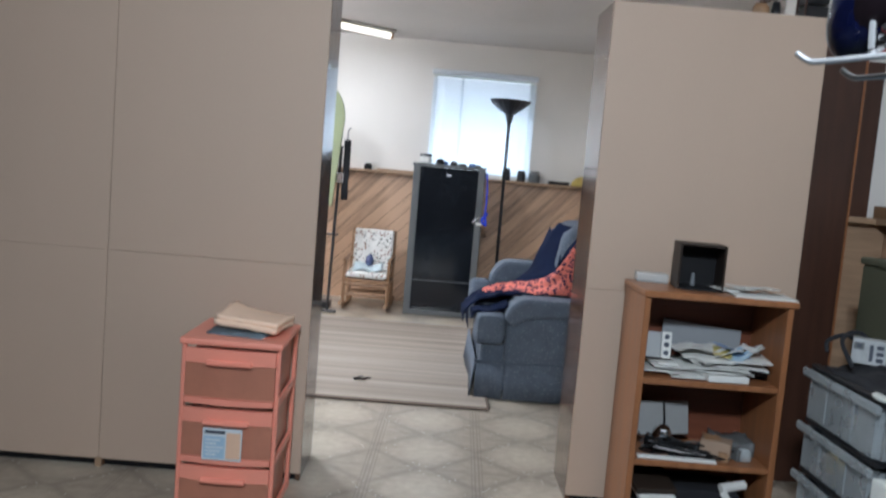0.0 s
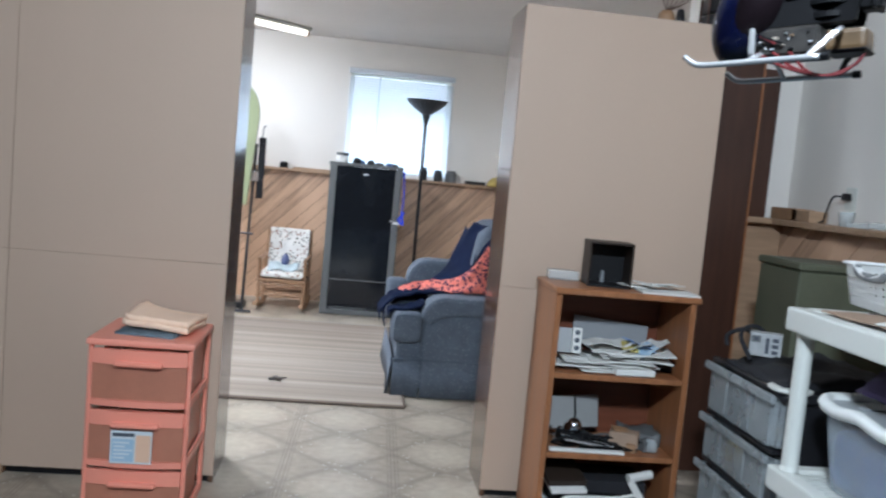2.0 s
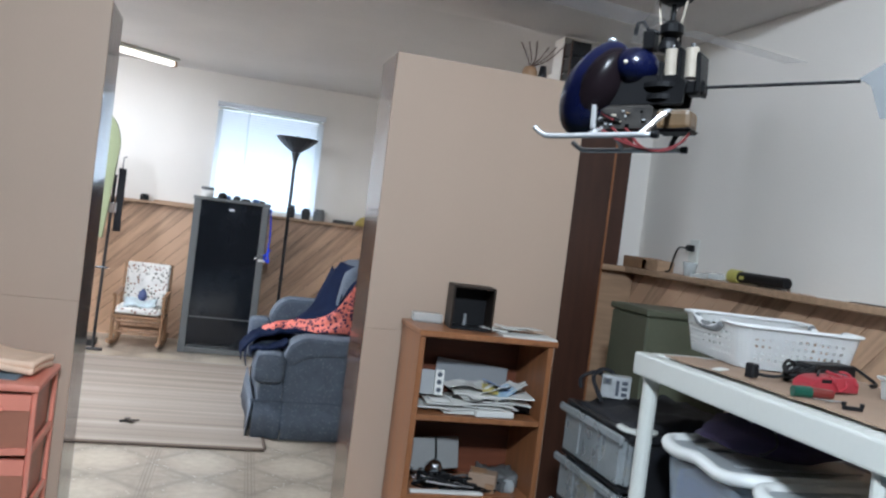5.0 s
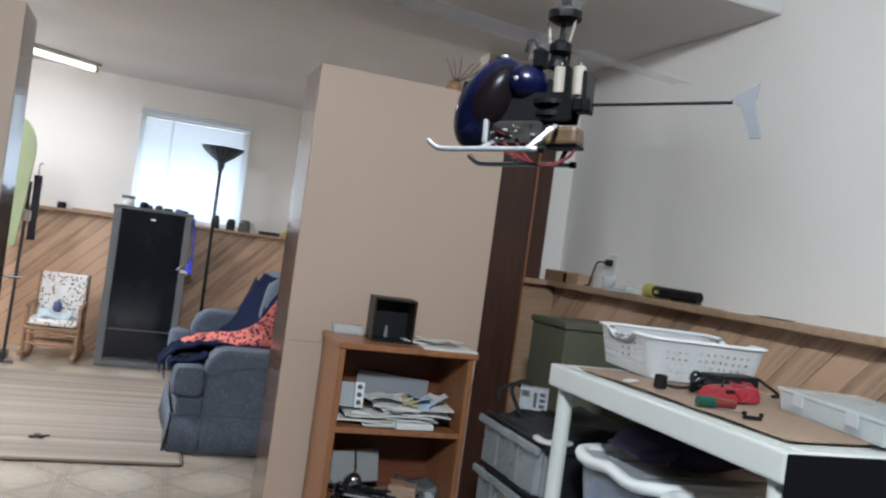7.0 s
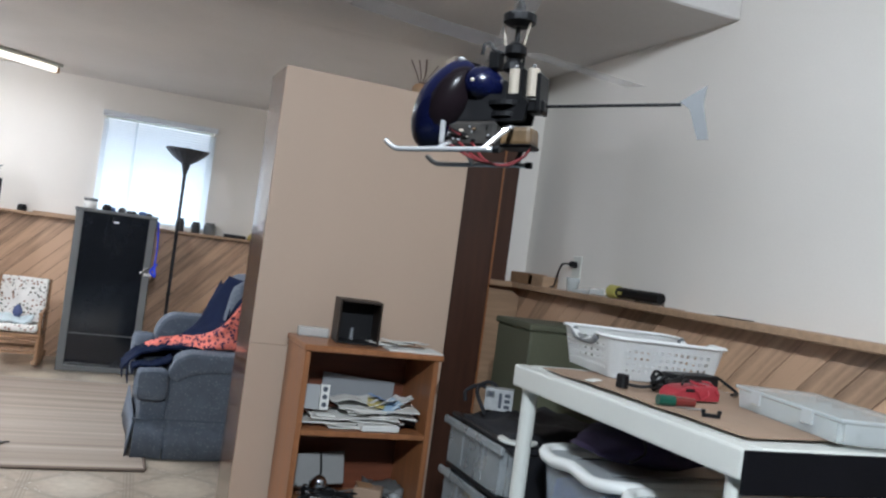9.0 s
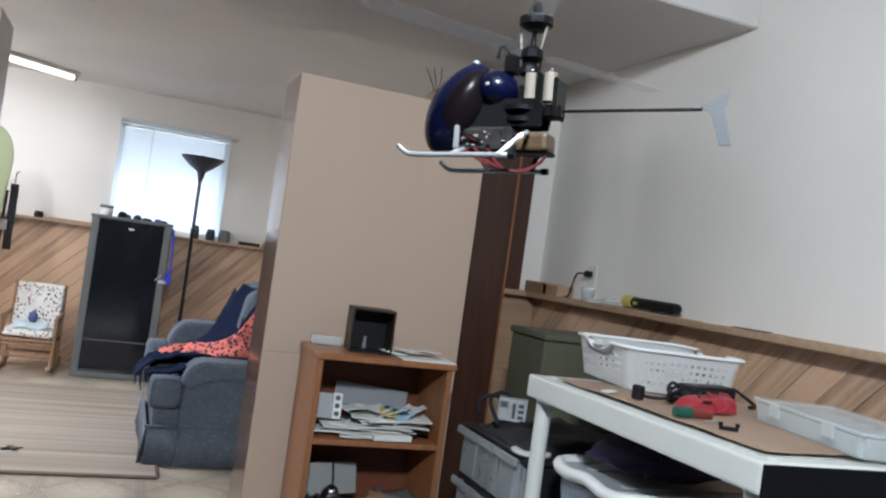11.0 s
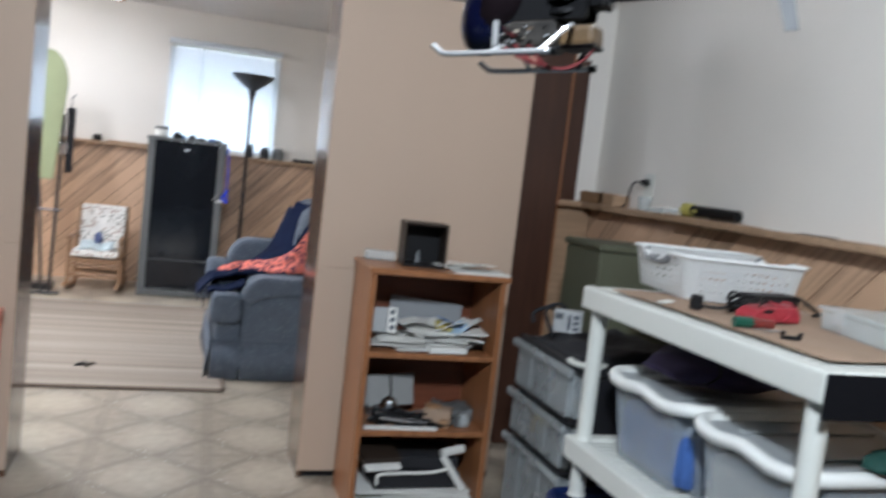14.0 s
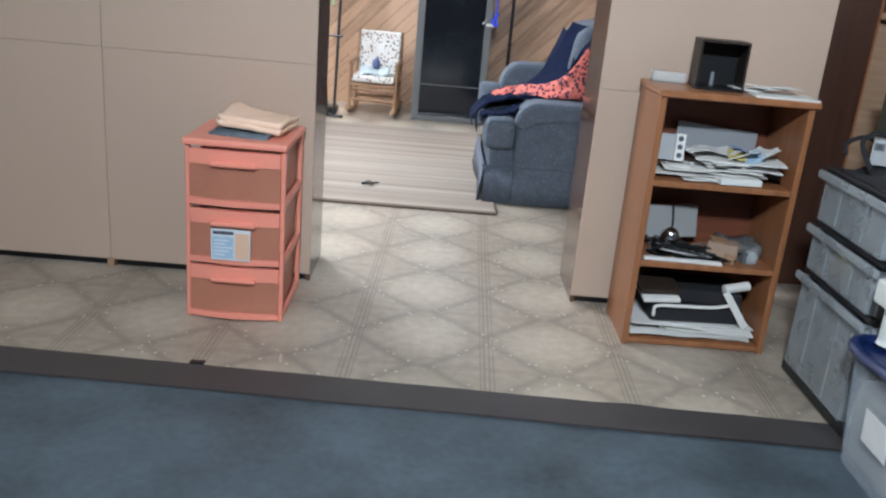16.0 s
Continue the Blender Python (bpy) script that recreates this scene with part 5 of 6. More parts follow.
# a loose metal cap tipped over among the cables, not a cup
solid("metal_cap", lathe([(0.032, 0), (0.034, 0.02), (0.02, 0.045), (0.01, 0.05)], 16), M_CHROME, "small shiny metal cap among cables", "cup", m=pose(SX + 0.135, SY + 0.12, z2 + 0.045, 30, 0, 0), smooth=True)
solid("dark_device", box(-0.05, -0.04, 0, 0.05, 0.04, 0.045, 0.006), M_BLACKPL, "black electronic device among cables", "device", m=pose(SX + 0.14, SY + 0.12, z2, 0, 0, 15))
solid("cardboard_carton", box(-0.05, -0.035, 0, 0.05, 0.035, 0.062, 0.004), M_CARDBOARD, "small tan cardboard carton on the shelf", "carton", m=pose(SX + 0.315, SY + 0.09, z2, 0, 0, -24))
solid("carton_flap", box(-0.03, -0.02, 0, 0.03, 0.02, 0.004), M_PINE, "loose tan cardboard flap on a carton", "flap", m=pose(SX + 0.30, SY + 0.095, z2 + 0.064, 10, 8, 0))
solid("glass_jar", lathe([(0.020, 0), (0.026, 0.006), (0.026, 0.03), (0.018, 0.04), (0.018, 0.044)], 16), M_CASE, "small clear glass jar on the shelf", "jar", m=pose(SX + 0.405, SY + 0.07, z2), smooth=True)
solid("grey_pouch", crumpled(0.12, 0.14, 0.05, 9, 0.05, 14.0, 0.05), M_GREY, "grey cloth pouch at the back of the shelf", "pouch", m=pose(SX + 0.40, SY + 0.19, z2), smooth=True)
solid("white_strip", box(-0.13, -0.012, 0, 0.13, 0.012, 0.010, 0.002), M_PAPER, "white printed strip at the shelf front", "strip", m=pose(SX + 0.165, SY + 0.025, z2, 0, 0, -2))
for i, (x, y, z, w, d, a, tip) in enumerate(((0.36, 0.10, 0.045, 0.15, 0.11, 20, -24), (0.40, 0.13, 0.050, 0.12, 0.12, -15, -32), (0.22, 0.12, 0.060, 0.18, 0.12, 8, -8), (0.30, 0.07, 0.052, 0.14, 0.09, -28, -14))):
    solid("loose_sheet", crumpled(w, d, 0.012, 9, 0.020, 21.0 + i, 0.002), M_PAPER, "loose crumpled white sheet on the paper pile", "paper", m=pose(SX + x, SY + y, 0.596 + z, tip * 0.3, tip, a), group="loose papers")
solid("blue_leaflet", crumpled(0.08, 0.05, 0.008, 6, 0.010, 33.0, 0.002), M_LBLUE, "small pale blue leaflet among loose papers", "leaflet", m=pose(SX + 0.345, SY + 0.06, 0.655, 12, -20, 30))
for i in range(5):
    pts = [(SX + 0.06 + 0.36 * rnd.random(), SY + 0.035 + 0.11 * rnd.random(), z2 + 0.008 + 0.035 * rnd.random() * (k % 2)) for k in range(7)]
    solid("loose_cable", tube(curve(pts, 5), 0.0032, 5), M_BLACKPL if i % 3 else M_GREY, "thin tangled cable lying on the shelf", "cable", group="tangled cables")
for i in range(4):
    solid("small_gadget", box(-0.022, -0.016, 0, 0.022, 0.016, 0.020 + 0.006 * i, 0.003), (M_BLACKPL, M_BOXBR, M_PINE, M_GREY)[i], "small dark gadget among the tangled cables", "gadget", m=pose(SX + 0.22 + 0.055 * i, SY + 0.055 + 0.02 * (i % 2), z2, 0, 0, 35 * i), group="gadgets on the shelf")
# bottom shelf: papers, black binder, leaning sheets
paper_pile(SX + 0.025, SX + 0.46, SY + 0.008, SY + 0.25, z3, 8, 51)
solid("binder", box(-0.16, -0.10, 0, 0.16, 0.10, 0.055, 0.004), M_BAG, "black binder lying on papers", "binder", m=pose(SX + 0.25, SY + 0.15, z3 + 0.054, 0, 0, 3))
solid("binder", box(-0.15, -0.09, 0, 0.15, 0.09, 0.045, 0.004), M_BAG, "black binder on another binder", "binder", m=pose(SX + 0.26, SY + 0.16, z3 + 0.116, 0, 0, -4))
solid("white_rod", tube(curve([(-0.14, -0.01, -0.035), (-0.135, -0.01, 0.0), (-0.06, -0.005, 0.004), (0.06, 0, 0.006), (0.13, 0.0, 0.022)], 6), 0.006, 6), M_PAPER, "white bent paper tube across the binders", "tube", m=pose(SX + 0.24, SY + 0.035, z3 + 0.113))
solid("brown_book", box(-0.07, -0.07, 0, 0.07, 0.07, 0.02, 0.002), M_BOXBR, "brown covered book leaning on binders", "book", m=pose(SX + 0.105, SY + 0.10, z3 + 0.168, 14, 0, 8))
solid("white_book", box(-0.065, -0.06, 0, 0.065, 0.06, 0.014, 0.002), M_PAPER, "white paperback leaning on binders", "book", m=pose(SX + 0.11, SY + 0.07, z3 + 0.146, 14, 0, 8))
solid("paper_roll", rod((0, 0, 0), (0.09, 0, 0.0), 0.016, n=10), M_PAPER, "rolled white paper on the binders", "paper roll", m=pose(SX + 0.34, SY + 0.07, z3 + 0.176, 0, -8, 12))
solid("leaning_sheet", box(-0.012, -0.001, 0, 0.012, 0.001, 0.15), M_PAPER, "narrow white sheet leaning in the shelf", "paper", m=pose(SX + 0.42, SY + 0.03, z3 + 0.056, 0, -35, 0))

# ---- on the drawer unit ----
cx, cy = -0.760 + 0.17, 2.622 + 0.17
cl = thing("folded_cloth", "pale orange folded cloth on the drawer unit", "cloth", pose(cx + 0.02, cy - 0.0, 0.622, 0, 0, -10))
M_PEACH = mat("pale_orange_cloth", (0.92, 0.66, 0.48), 0.85, 0.10, 7, 0.3)
for i in range(2):
    b = crumpled(0.215 - 0.004 * i, 0.17 - 0.003 * i, 0.012, 16, 0.008, 3.1 + i * 0.1, 0.018)
    for v in b.verts:
        k = max(0.0, -v.co.x / 0.11)
        v.co.z += 0.030 * k * k * (0.3 + 0.7 * min(1.0, max(0.0, (v.co.y + 0.06) / 0.1)))
    part("layer", join(None, b, Matrix.Translation((0.004 * i, 0.004 * i, 0.0185 * i))), M_PEACH, cl, smooth=True)
solid("grey_cloth", crumpled(0.19, 0.12, 0.012, 12, 0.014, 17.0, 0.011), mat("grey_blue_cloth", (0.13, 0.17, 0.20), 0.8, 0.5, 18, 0.3), "grey-blue crumpled cloth under the orange cloth", "cloth", m=pose(cx - 0.01, cy - 0.055, 0.600, 0, 0, -10), smooth=True)
solid("yellow_tape", box(-0.012, -0.001, 0, 0.012, 0.002, 0.035), M_LEDGE, "bit of yellow tape at the foot of the bookcase seam", "tape", m=pose(-1.158, 3.010, 0.0))
solid("debris", crumpled(0.04, 0.025, 0.006, 6, 0.010, 4.0, 0.006), M_SMOKY, "small dark scrap on the floor edge", "debris", m=pose(-0.63, 2.285, 0.001))

# ---- far room ----
M_BEECH = mat("chair_wood", (0.30, 0.17, 0.09), 0.45, 0.2, 4, 0.08, stretch=(9, 9, 1))
M_PRINT = spotted("printed_cushion", (0.74, 0.72, 0.68), (0.10, 0.10, 0.07), 40, 0.33, third=(0.26, 0.13, 0.08))
rk = thing("rocking_chair", "small wooden rocking chair with a printed cushion", "rocking chair", pose(-0.495, 6.72, 0, 0, 0, -4))
for x in (-0.19, 0.17):
    part("front_leg", rod((x, 0.02, 0.035), (x, 0.03, 0.40), 0.016, 0.013, 10), M_BEECH, rk)
    part("back_leg", rod((x, 0.27, 0.035), (x * 0.95, 0.34, 0.64), 0.016, 0.013, 10), M_BEECH, rk)
    part("armrest", rod((x, -0.01, 0.40), (x, 0.31, 0.42), 0.016, n=8), M_BEECH, rk)
    pts = [(x, -0.10 + 0.07 * i, 0.018 + 0.0026 * (i - 4) ** 2) for i in range(9)]
    part("rocker", tube(pts, 0.018, 8), M_BEECH, rk)
for z, y in ((0.12, 0.02), (0.20, 0.02), (0.12, 0.28)):
    part("stretcher", rod((-0.19, y, z), (0.17, y, z), 0.010, n=8), M_BEECH, rk)
part("seat", box(-0.20, 0.0, 0.225, 0.18, 0.30, 0.25, 0.006), M_BEECH, rk)
for k in range(4):
    part("back_slat", box(-0.19, 0.305 + 0.012 * k, 0.33 + 0.08 * k, 0.17, 0.318 + 0.012 * k, 0.37 + 0.08 * k, 0.004), M_BEECH, rk)
b = box(-0.18, -0.01, 0.2505, 0.16, 0.27, 0.305, 0.022, seg=3)
for v in b.verts:
    v.co.z += 0.008 * noise.noise(v.co * 12) + 0.01
part("seat_cushion", b, M_PRINT, rk, "printed white seat cushion", smooth=True)
b = box(-0.165, -0.025, 0.0, 0.165, 0.02, 0.36, 0.02, seg=3)
part("back_cushion", join(None, b, pose(-0.005, 0.265, 0.285, -9, 0, 0)), M_PRINT, rk, "printed white back cushion", smooth=True)
b = crumpled(0.24, 0.16, 0.03, 10, 0.03, 5.5, 0.02)
solid("knitted_cloth", b, mat("pale_blue_cloth", (0.50, 0.58, 0.60), 0.9, 0.3, 20, 0.4), "pale blue cloth lying on the chair cushion", "cloth", m=pose(-0.50, 6.82, 0.318, 12, 0, 0), smooth=True)
solid("dark_toy", lathe([(0.02, 0), (0.035, 0.03), (0.03, 0.06), (0.012, 0.09)], 12), mat("blue_toy", (0.07, 0.09, 0.2), 0.7), "small dark blue toy on the chair", "toy", m=pose(-0.495, 6.86, 0.355, -20, 0, 0), smooth=True)

ib = thing("ironing_board", "folded ironing board with a pale green cover", "ironing board", pose(-0.80, 6.38, 0, 0, 0, 0))
out = [(-0.19, 0.84)]
for i in range(13):
    a = math.pi - math.pi * i / 12
    out.append((-0.06 + 0.135 * math.cos(a), 1.50 + 0.235 * math.sin(a)))
out += [(0.02, 0.84)]
M_GREENCOVER = mat("pale_green_cover", (0.34, 0.38, 0.22), 0.85, 0.12, 5, 0.3)
part("cover", prism(out, 0.035, 0.006), M_GREENCOVER, ib)
part("pad", prism([(x * 0.94, z * 0.985 + 0.01) for x, z in out], 0.018, 0.003, m=Matrix.Translation((0, 0.036, 0))), M_IRON, ib)
for x, dx in ((-0.12, 0.10), (0.06, -0.03)):
    part("leg", tube(curve([(x, 0.07, 1.30), (x + dx * 0.5, 0.08, 0.7), (x + dx, 0.09, 0.012)], 5), 0.011, 8), M_IRON, ib)
part("crossbar", rod((-0.17, 0.09, 0.02), (0.10, 0.09, 0.02), 0.011, n=8), M_IRON, ib)
part("crossbar", rod((-0.14, 0.075, 0.62), (0.08, 0.075, 0.62), 0.008, n=8), M_IRON, ib)
part("catch", box(0.03, 0.05, 1.02, 0.09, 0.09, 1.10, 0.006), M_CHROME, ib)
dk = thing("garment_bag", "dark garment hanging against the ironing board", "garment", pose(-0.70, 6.47, 0))
b = crumpled(0.05, 0.46, 0.0, 12, 0.03, 2.5, 0.02)
part("cloth", join(None, b, pose(0, 0, 1.12, 90, 0, 0)), M_BAG, dk, smooth=True)
part("hanger", tube(curve([(0, 0, 1.33), (0.0, 0, 1.42), (0.02, 0, 1.44)], 5), 0.004, 6), M_IRON, dk)
solid("floor_box", box(-0.10, -0.08, 0, 0.06, 0.08, 0.05, 0.006), M_SMOKY, "black low box on the floor by the wall", "box", m=pose(-0.84, 6.76, 0.0))

# on the cabinet and the north ledge
CT = 1.225
jar = thing("cream_jar", "white jar with a dark lid on the cabinet", "jar", pose(-0.10, 6.86, CT))
part("glass", lathe([(0.045, 0), (0.048, 0.01), (0.048, 0.055)], 18), M_PAPER, jar, smooth=True)
part("lid", lathe([(0.05, 0.0555), (0.05, 0.075), (0.046, 0.078)], 18), M_GREY, jar)
for i, (x, y, r, h) in enumerate(((0.02, 6.80, 0.035, 0.045), (0.06, 6.84, 0.025, 0.03), (0.13, 6.79, 0.03, 0.035), (0.20, 6.83, 0.04, 0.02), (0.28, 6.79, 0.03, 0.028), (0.33, 6.84, 0.025, 0.02))):
    solid("trinket", lathe([(r * 0.9, 0), (r, h * 0.3), (r * 0.8, h * 0.8), (r * 0.4, h)], 12), (M_BLACKPL, M_MISC[3], M_IRON)[i % 3], "small dark trinket on the cabinet top", "trinket", m=pose(x, y, CT), group="trinkets on the cabinet", smooth=True)
NZ = LEDGE + 0.024
for i, (x, r, h, mm) in enumerate(((-0.60, 0.035, 0.05, M_BLACKPL), (0.60, 0.036, 0.11, M_SMOKY), (0.73, 0.038, 0.095, M_SMOKY), (0.845, 0.05, 0.10, M_GREY), (0.40, 0.03, 0.06, M_MISC[3]))):
    solid("ledge_jar", lathe([(r, 0), (r, h * 0.75), (r * 0.8, h * 0.8), (r * 0.8, h)], 14), mm, "small dark jar on the ledge by the window", "jar", m=pose(x, YF - 0.055, NZ), group="jars on the north ledge", smooth=False)
solid("cap", lathe([(0.09, 0), (0.085, 0.03), (0.05, 0.07), (0.01, 0.085)], 18), mat("yellow_cap_cloth", (0.48, 0.36, 0.10), 0.8), "mustard yellow cloth cap on the ledge", "cap", m=pose(1.25, YF - 0.10, NZ), smooth=True)
solid("dark_case", box(-0.09, -0.03, 0, 0.09, 0.03, 0.028, 0.004), M_SMOKY, "flat dark case lying on the ledge", "case", m=pose(1.06, YF - 0.06, NZ, 0, 0, 4))
solid("wood_strip", box(-0.16, -0.02, 0, 0.16, 0.02, 0.014, 0.002), M_LEDGE, "thin wood strip lying on the ledge", "wood strip", m=pose(-0.36, YF - 0.06, NZ, 0, 0, 2))
rb = thing("blue_ribbon", "bright blue ribbon hanging at the cabinet corner", "ribbon", pose(0.402, 6.73, 0))
M_RIB = mat("blue_ribbon_cloth", (0.03, 0.07, 0.75), 0.5, 0.2, 12, 0.1)
part("loop", tube(curve([(0, 0.02, 1.19), (0.01, -0.01, 1.05), (0.012, -0.012, 0.92), (0.005, -0.014, 0.84)], 6), 0.006, 6), M_RIB, rb)
part("bow", tube(curve([(0.005, -0.014, 0.84), (-0.015, -0.03, 0.80), (0.02, -0.03, 0.77), (0.01, -0.02, 0.83), (0.025, -0.02, 0.87)], 6), 0.010, 6), M_RIB, rb)
part("tail", box(-0.06, -0.022, 0.765, -0.005, -0.019, 0.785), M_PAPER, rb)
tp = thing("toy_plane", "tiny dark toy lying on the striped rug", "toy", pose(-0.315, 4.50, 0.0135, 0, 0, 25))
part("body", rod((-0.05, 0, 0.008), (0.05, 0, 0.008), 0.007, 0.003, 8), M_SMOKY, tp)
part("wing", box(-0.015, -0.035, 0.009, 0.012, 0.035, 0.014, 0.001), M_BOXBR, tp)

# ---- toy helicopter hovering in the front room ----
M_BOOM = mat("black_carbon_tube", (0.004, 0.004, 0.0045), 0.45, 0.2, 8, 0.0, spec=0.15)
M_HBLUE = mat("metallic_blue_shell", (0.002, 0.003, 0.016), 0.25, 0.25, 10, 0.02, coat=0.12, spec=0.2)
M_HSMOKE = mat("dark_canopy", (0.006, 0.004, 0.005), 0.25, 0.2, 8, 0.0, spec=0.1)
M_BLADE = mat("translucent_blade", (0.55, 0.55, 0.56), 0.35, 0.05, 8, 0.0, trans=0.85, alpha=0.2)
M_FIN = mat("pale_fin_plastic", (0.13, 0.133, 0.137), 0.5, 0.06, 12, 0.0, trans=0.3)
M_WIRE = mat("dark_red_wire", (0.09, 0.012, 0.013), 0.6, spec=0.2)
M_CREAM = mat("cream_motor_can", (0.26, 0.225, 0.18), 0.4, 0.15, 30, 0.02)
M_SILVER = mat("silver_skid", (0.62, 0.62, 0.62), 0.25, 0.08, 20, 0.02, metal=0.7)
HELI = pose(0.352, 0.612, 1.353, 0, -3.5, -46)
hl = thing("toy_helicopter", "blue toy helicopter with twin rotors hovering in the air", "toy helicopter", HELI)


def shell(half, at, lean, taper=0.0):
    """A smooth bubble: half sizes, centre, lean in degrees, narrower towards its base by taper."""
    b = bmesh.new()
    bmesh.ops.create_uvsphere(b, u_segments=26, v_segments=16, radius=1.0)
    for v in b.verts:
        k = 1.0 - taper * max(0.0, v.co.z)
        v.co = Vector((v.co.x * half[0] * k, v.co.y * half[1] * k, v.co.z * half[2]))
    return join(None, b, Matrix.Translation(at) @ Matrix.Rotation(radians(lean), 4, "Y"))


canopy = part("canopy", shell((0.028, 0.027, 0.046), (-0.047, 0, -0.003), 27, 0.12), M_HBLUE, hl, "metallic blue canopy", smooth=True)
for s in (-1, 1):
    part("side_window", shell((0.0215, 0.0265, 0.0375), (-0.0400, s * 0.0030, -0.001), 27, 0.10), M_HSMOKE, canopy, "dark side window", smooth=True)
part("rear_cowl", shell((0.020, 0.023, 0.018), (-0.011, 0, 0.014), 10), M_HBLUE, hl, smooth=True)
part("emblem", shell((0.007, 0.0235, 0.006), (-0.013, -0.0005, 0.015), 0), M_CREAM, hl, smooth=True)
part("nose_stud", shell((0.004, 0.004, 0.0025), (-0.033, -0.004, 0.039), 0), M_SILVER, hl, smooth=True)
for s in (-1, 1):
    part("frame", prism([(-0.030, -0.020), (0.034, -0.020), (0.037, -0.004), (0.030, 0.004), (-0.022, 0.004), (-0.030, -0.008)], 0.003, 0.0, m=Matrix.Translation((0, s * 0.012 - 0.0015, 0))), M_BOOM, hl)
part("gear", lathe([(0.002, -0.002), (0.019, -0.002), (0.019, 0.002), (0.002, 0.002)], 24, m=Matrix.Translation((0.014, 0, -0.004))), M_BOOM, hl)
part("gear", lathe([(0.002, -0.002), (0.017, -0.002), (0.017, 0.002), (0.002, 0.002)], 24, m=Matrix.Translation((0.014, 0, -0.014))), M_BOOM, hl)
part("gearbox", box(-0.024, -0.010, -0.018, 0.030, 0.010, 0.002, 0.002), M_BOOM, hl)
for x in (0.0215, 0.0385):
    motor = part("motor", rod((x, -0.006, 0.002), (x, -0.006, 0.027), 0.0058, n=14), M_CREAM, hl, "cream motor can")
    part("shaft_end", rod((x, -0.006, 0.0272), (x, -0.006, 0.031), 0.002, n=8), M_CHROME, motor)
for x, z0, z1 in ((0.030, -0.004, 0.027), (0.046, -0.012, 0.022), (0.0145, -0.002, 0.016)):
    part("motor_mount", box(x - 0.0018, -0.014, z0, x + 0.0018, 0.012, z1, 0.0008), M_BOOM, hl)
part("tail_clamp", box(0.034, -0.008, -0.012, 0.050, 0.008, 0.000, 0.002), M_BOOM, hl)
board = part("circuit_board", box(-0.038, -0.016, -0.044, 0.010, 0.016, -0.0205, 0.003), mat("dark_circuit_board", (0.012, 0.010, 0.008), 0.5, 0.7, 90, 0.1), hl)
rnd = random.Random(9)
M_CHIPS = [M_CREAM, M_GRIP, M_BOOM, M_SILVER, mat("brown_chip", (0.10, 0.06, 0.03), 0.5)]
for k in range(14):
    x, z, w, d = rnd.uniform(-0.037, 0.006), rnd.uniform(-0.042, -0.025), rnd.uniform(0.0015, 0.005), rnd.uniform(0.0015, 0.003)
    part("chip", box(x, -0.0158 - d, z, x + w, -0.0155, z + w * rnd.uniform(0.5, 1.1), 0.0004), M_CHIPS[k % 5], board)
battery = part("battery", box(0.013, -0.013, -0.042, 0.042, 0.013, -0.025, 0.004, seg=2), mat("battery_wrap", (0.085, 0.05, 0.02), 0.5, 0.5, 60), hl, "brown wrapped battery")
part("strap", box(0.012, -0.0135, -0.0435, 0.043, 0.0135, -0.0395, 0.002), M_BOOM, battery)
part("nose_strut", box(-0.041, -0.024, -0.042, -0.0365, -0.019, -0.021, 0.001), M_SILVER, hl, "bright front strut")
for s in (-1, 1):
    y = s * 0.044
    skid = part("skid", tube(curve([(-0.084, y, -0.043), (-0.076, y, -0.049), (-0.066, y, -0.051), (-0.02, y, -0.051), (0.020, y, -0.051)], 6), 0.0024, 8), M_SILVER, hl, smooth=True)
    part("end_cap", rod((0.0202, y, -0.051), (0.026, y, -0.051), 0.0032, n=8), M_BOOM, skid)
    part("strut", tube(curve([(-0.034, s * 0.012, -0.040), (-0.033, s * 0.026, -0.044), (-0.034, y, -0.051)], 5), 0.0022, 6), M_SILVER, hl)
    part("strut", tube(curve([(0.024, s * 0.012, -0.026), (0.026, s * 0.027, -0.030), (0.016, s * 0.036, -0.042), (0.010, y, -0.051)], 5), 0.0024, 6), M_BOOM if s > 0 else M_SILVER, hl)
for k in range(3):
    part("wire", tube(curve([(-0.036 + 0.012 * k, -0.016, -0.040), (-0.012 + 0.008 * k, -0.018, -0.053 - 0.002 * k), (0.014 + 0.004 * k, -0.014, -0.060), (0.034, -0.010, -0.053), (0.041, -0.008, -0.044)], 6), 0.0013, 5), M_WIRE, hl)
for k in range(3):
    part("wire", tube(curve([(-0.030, -0.010 + 0.006 * k, -0.018), (-0.034, -0.017, -0.026), (-0.026 + 0.005 * k, -0.019, -0.034)], 5), 0.0011, 5), M_WIRE if k == 1 else M_BOOM, hl)
part("tail_boom", rod((0.048, 0, -0.005), (0.166, 0, -0.005), 0.0014, n=8), M_BOOM, hl)
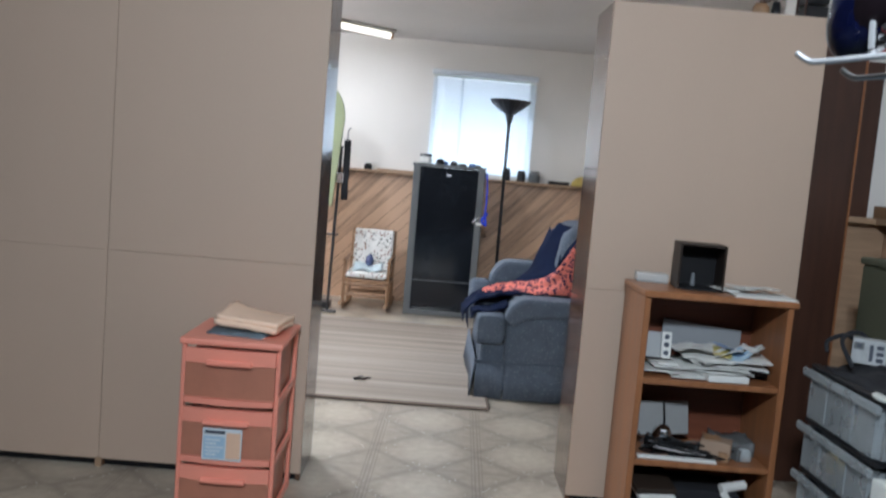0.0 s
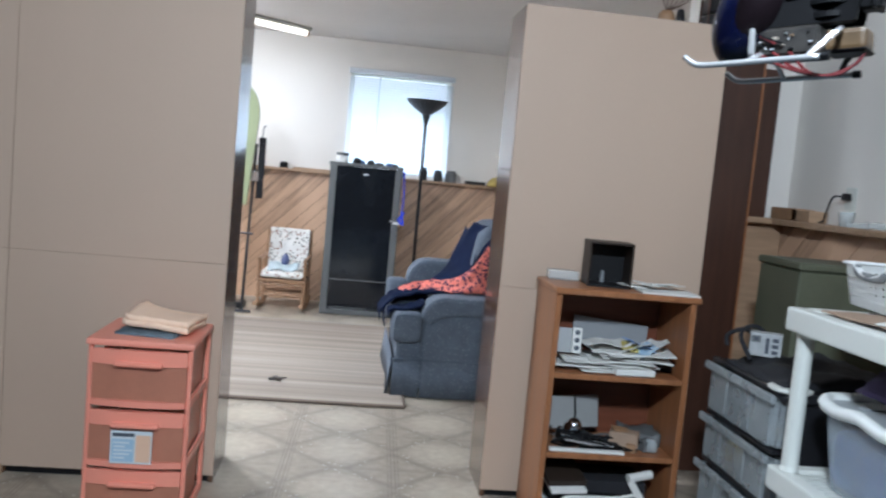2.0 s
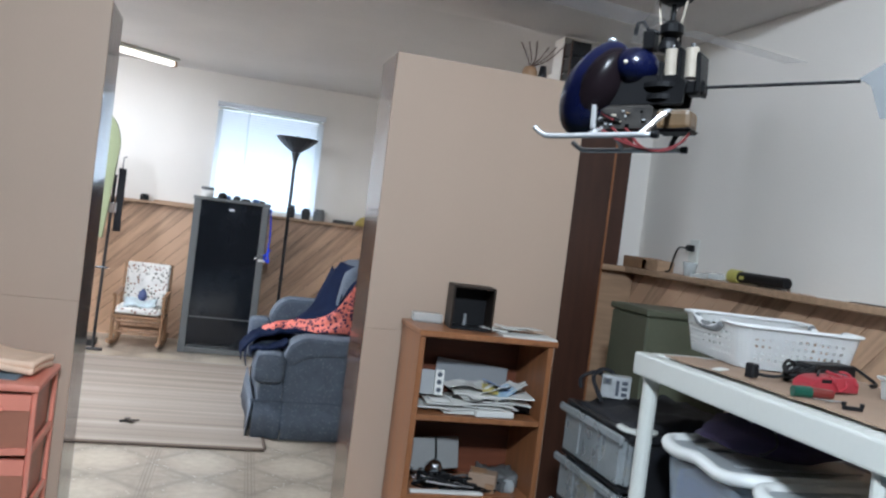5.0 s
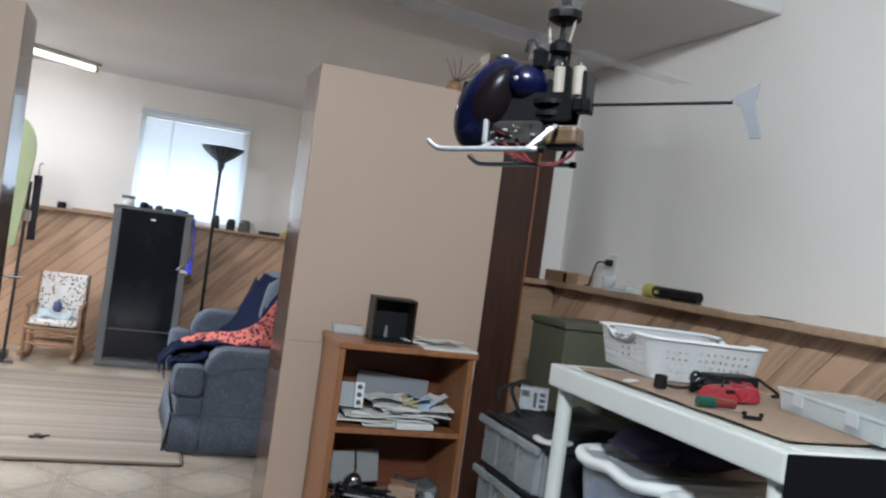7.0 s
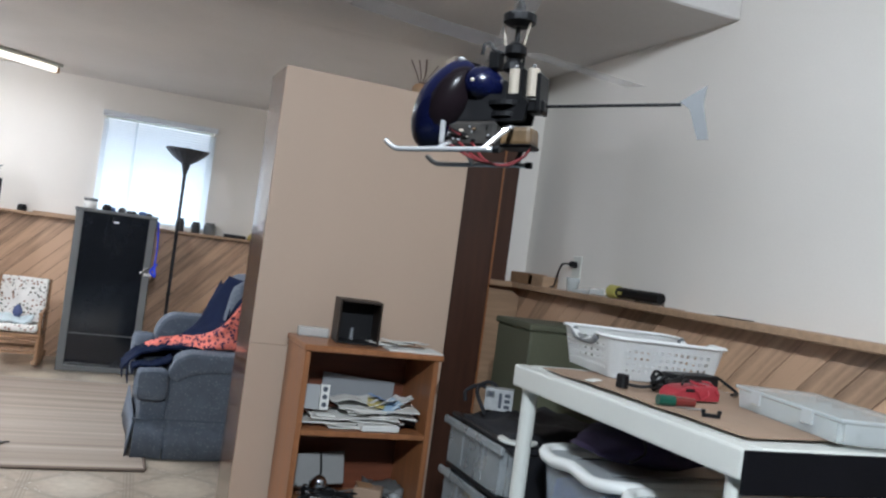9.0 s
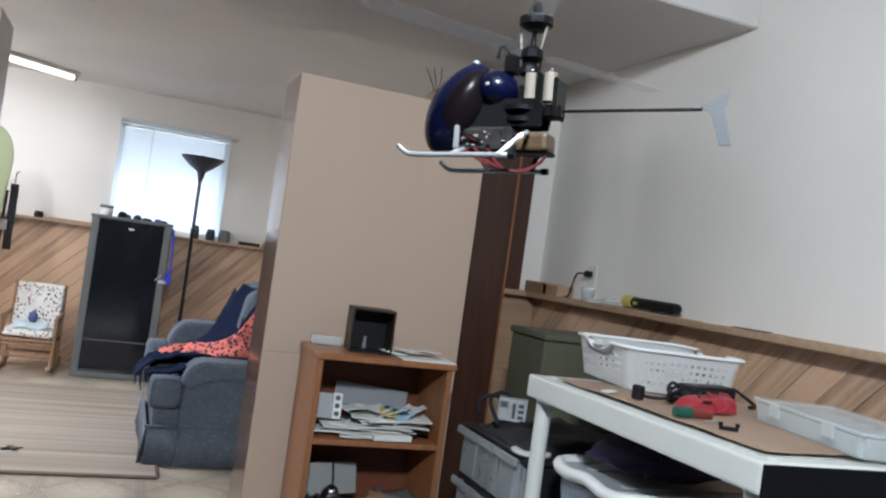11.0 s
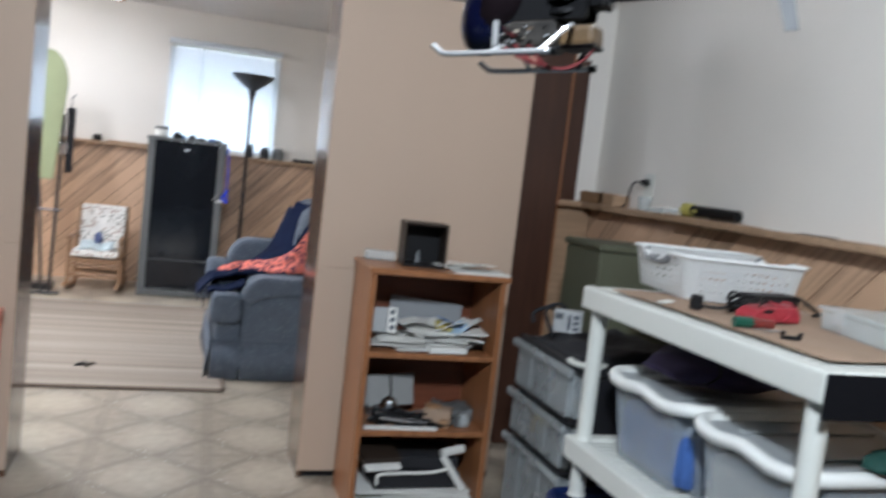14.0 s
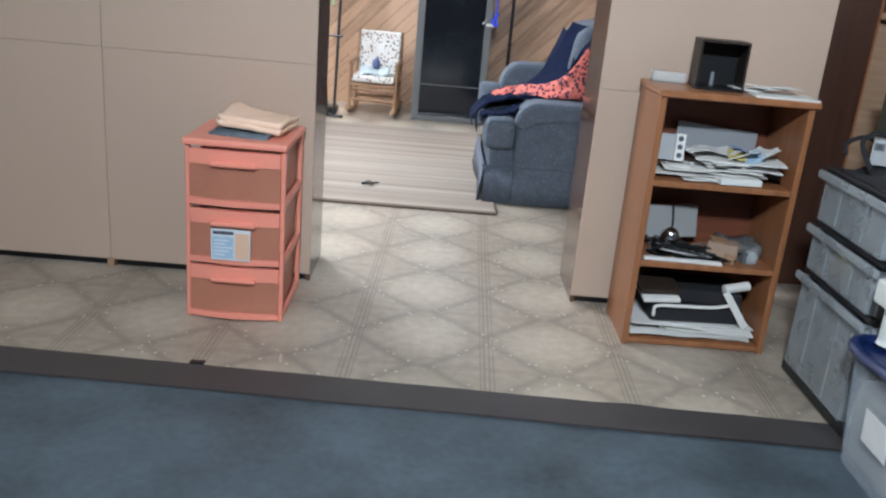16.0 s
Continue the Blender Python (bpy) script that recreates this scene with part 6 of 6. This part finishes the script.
fin = [(0.196, -0.004), (0.206, 0.003), (0.222, 0.014), (0.219, -0.006), (0.226, -0.046), (0.215, -0.046), (0.206, -0.012)]
part("tail_fin", prism(fin, 0.002, 0.0, m=Matrix.Translation((0.004, -0.001, 0.0)) @ Matrix.Diagonal((0.82, 1, 0.74, 1))), M_FIN, hl, "pale translucent tail fin")
part("mast", rod((0.015, 0, 0.004), (0.020, 0, 0.086), 0.0024, n=8), M_BOOM, hl)
part("swashplate", lathe([(0.004, 0), (0.010, 0.002), (0.0085, 0.008), (0.004, 0.014)], 16, m=Matrix.Translation((0.0165, 0, 0.026))), M_BOOM, hl)
for z, x, r, a in ((0.046, 0.0178, 0.010, 62), (0.075, 0.0195, 0.015, 118)):
    hub = part("rotor_hub", lathe([(r * 0.5, -0.008), (r, -0.004), (r, 0.003), (r * 0.45, 0.007)], 16, m=Matrix.Translation((x, 0, z))), M_BOOM, hl)
    for turn in (0, 180):
        b = prism([(0.018, -0.0006), (0.165, -0.0006), (0.17, 0.0006), (0.018, 0.0006)], 0.022, 0.0)
        part("blade", join(None, b, Matrix.Translation((x, 0, z)) @ Matrix.Rotation(radians(a + turn), 4, "Z") @ Matrix.Translation((0, -0.011, 0)) @ Matrix.Rotation(radians(7), 4, "X")), M_BLADE, hub)
for s in (-1, 1):
    part("link_rod", rod((0.0175 + s * 0.009, -0.003, 0.050), (0.019 + s * 0.0125, -0.003, 0.072), 0.0011, n=6), M_CREAM, hl)
    part("link_rod", rod((0.016 + s * 0.008, 0.004, 0.028), (0.017 + s * 0.008, 0.004, 0.046), 0.0011, n=6), M_BOOM, hl)
part("finial", lathe([(0.004, 0), (0.0045, 0.005), (0.002, 0.009)], 10, m=Matrix.Translation((0.020, 0, 0.083))), M_BOOM, hl)
part("servo_arm", tube([(-0.012, -0.006, 0.042), (-0.010, -0.006, 0.052), (-0.005, -0.006, 0.053), (-0.001, -0.005, 0.046), (0.009, -0.004, 0.042)], 0.0018, 6), M_BOOM, hl)
part("servo", box(-0.004, -0.010, 0.028, 0.006, 0.004, 0.044, 0.001), M_BOOM, hl)
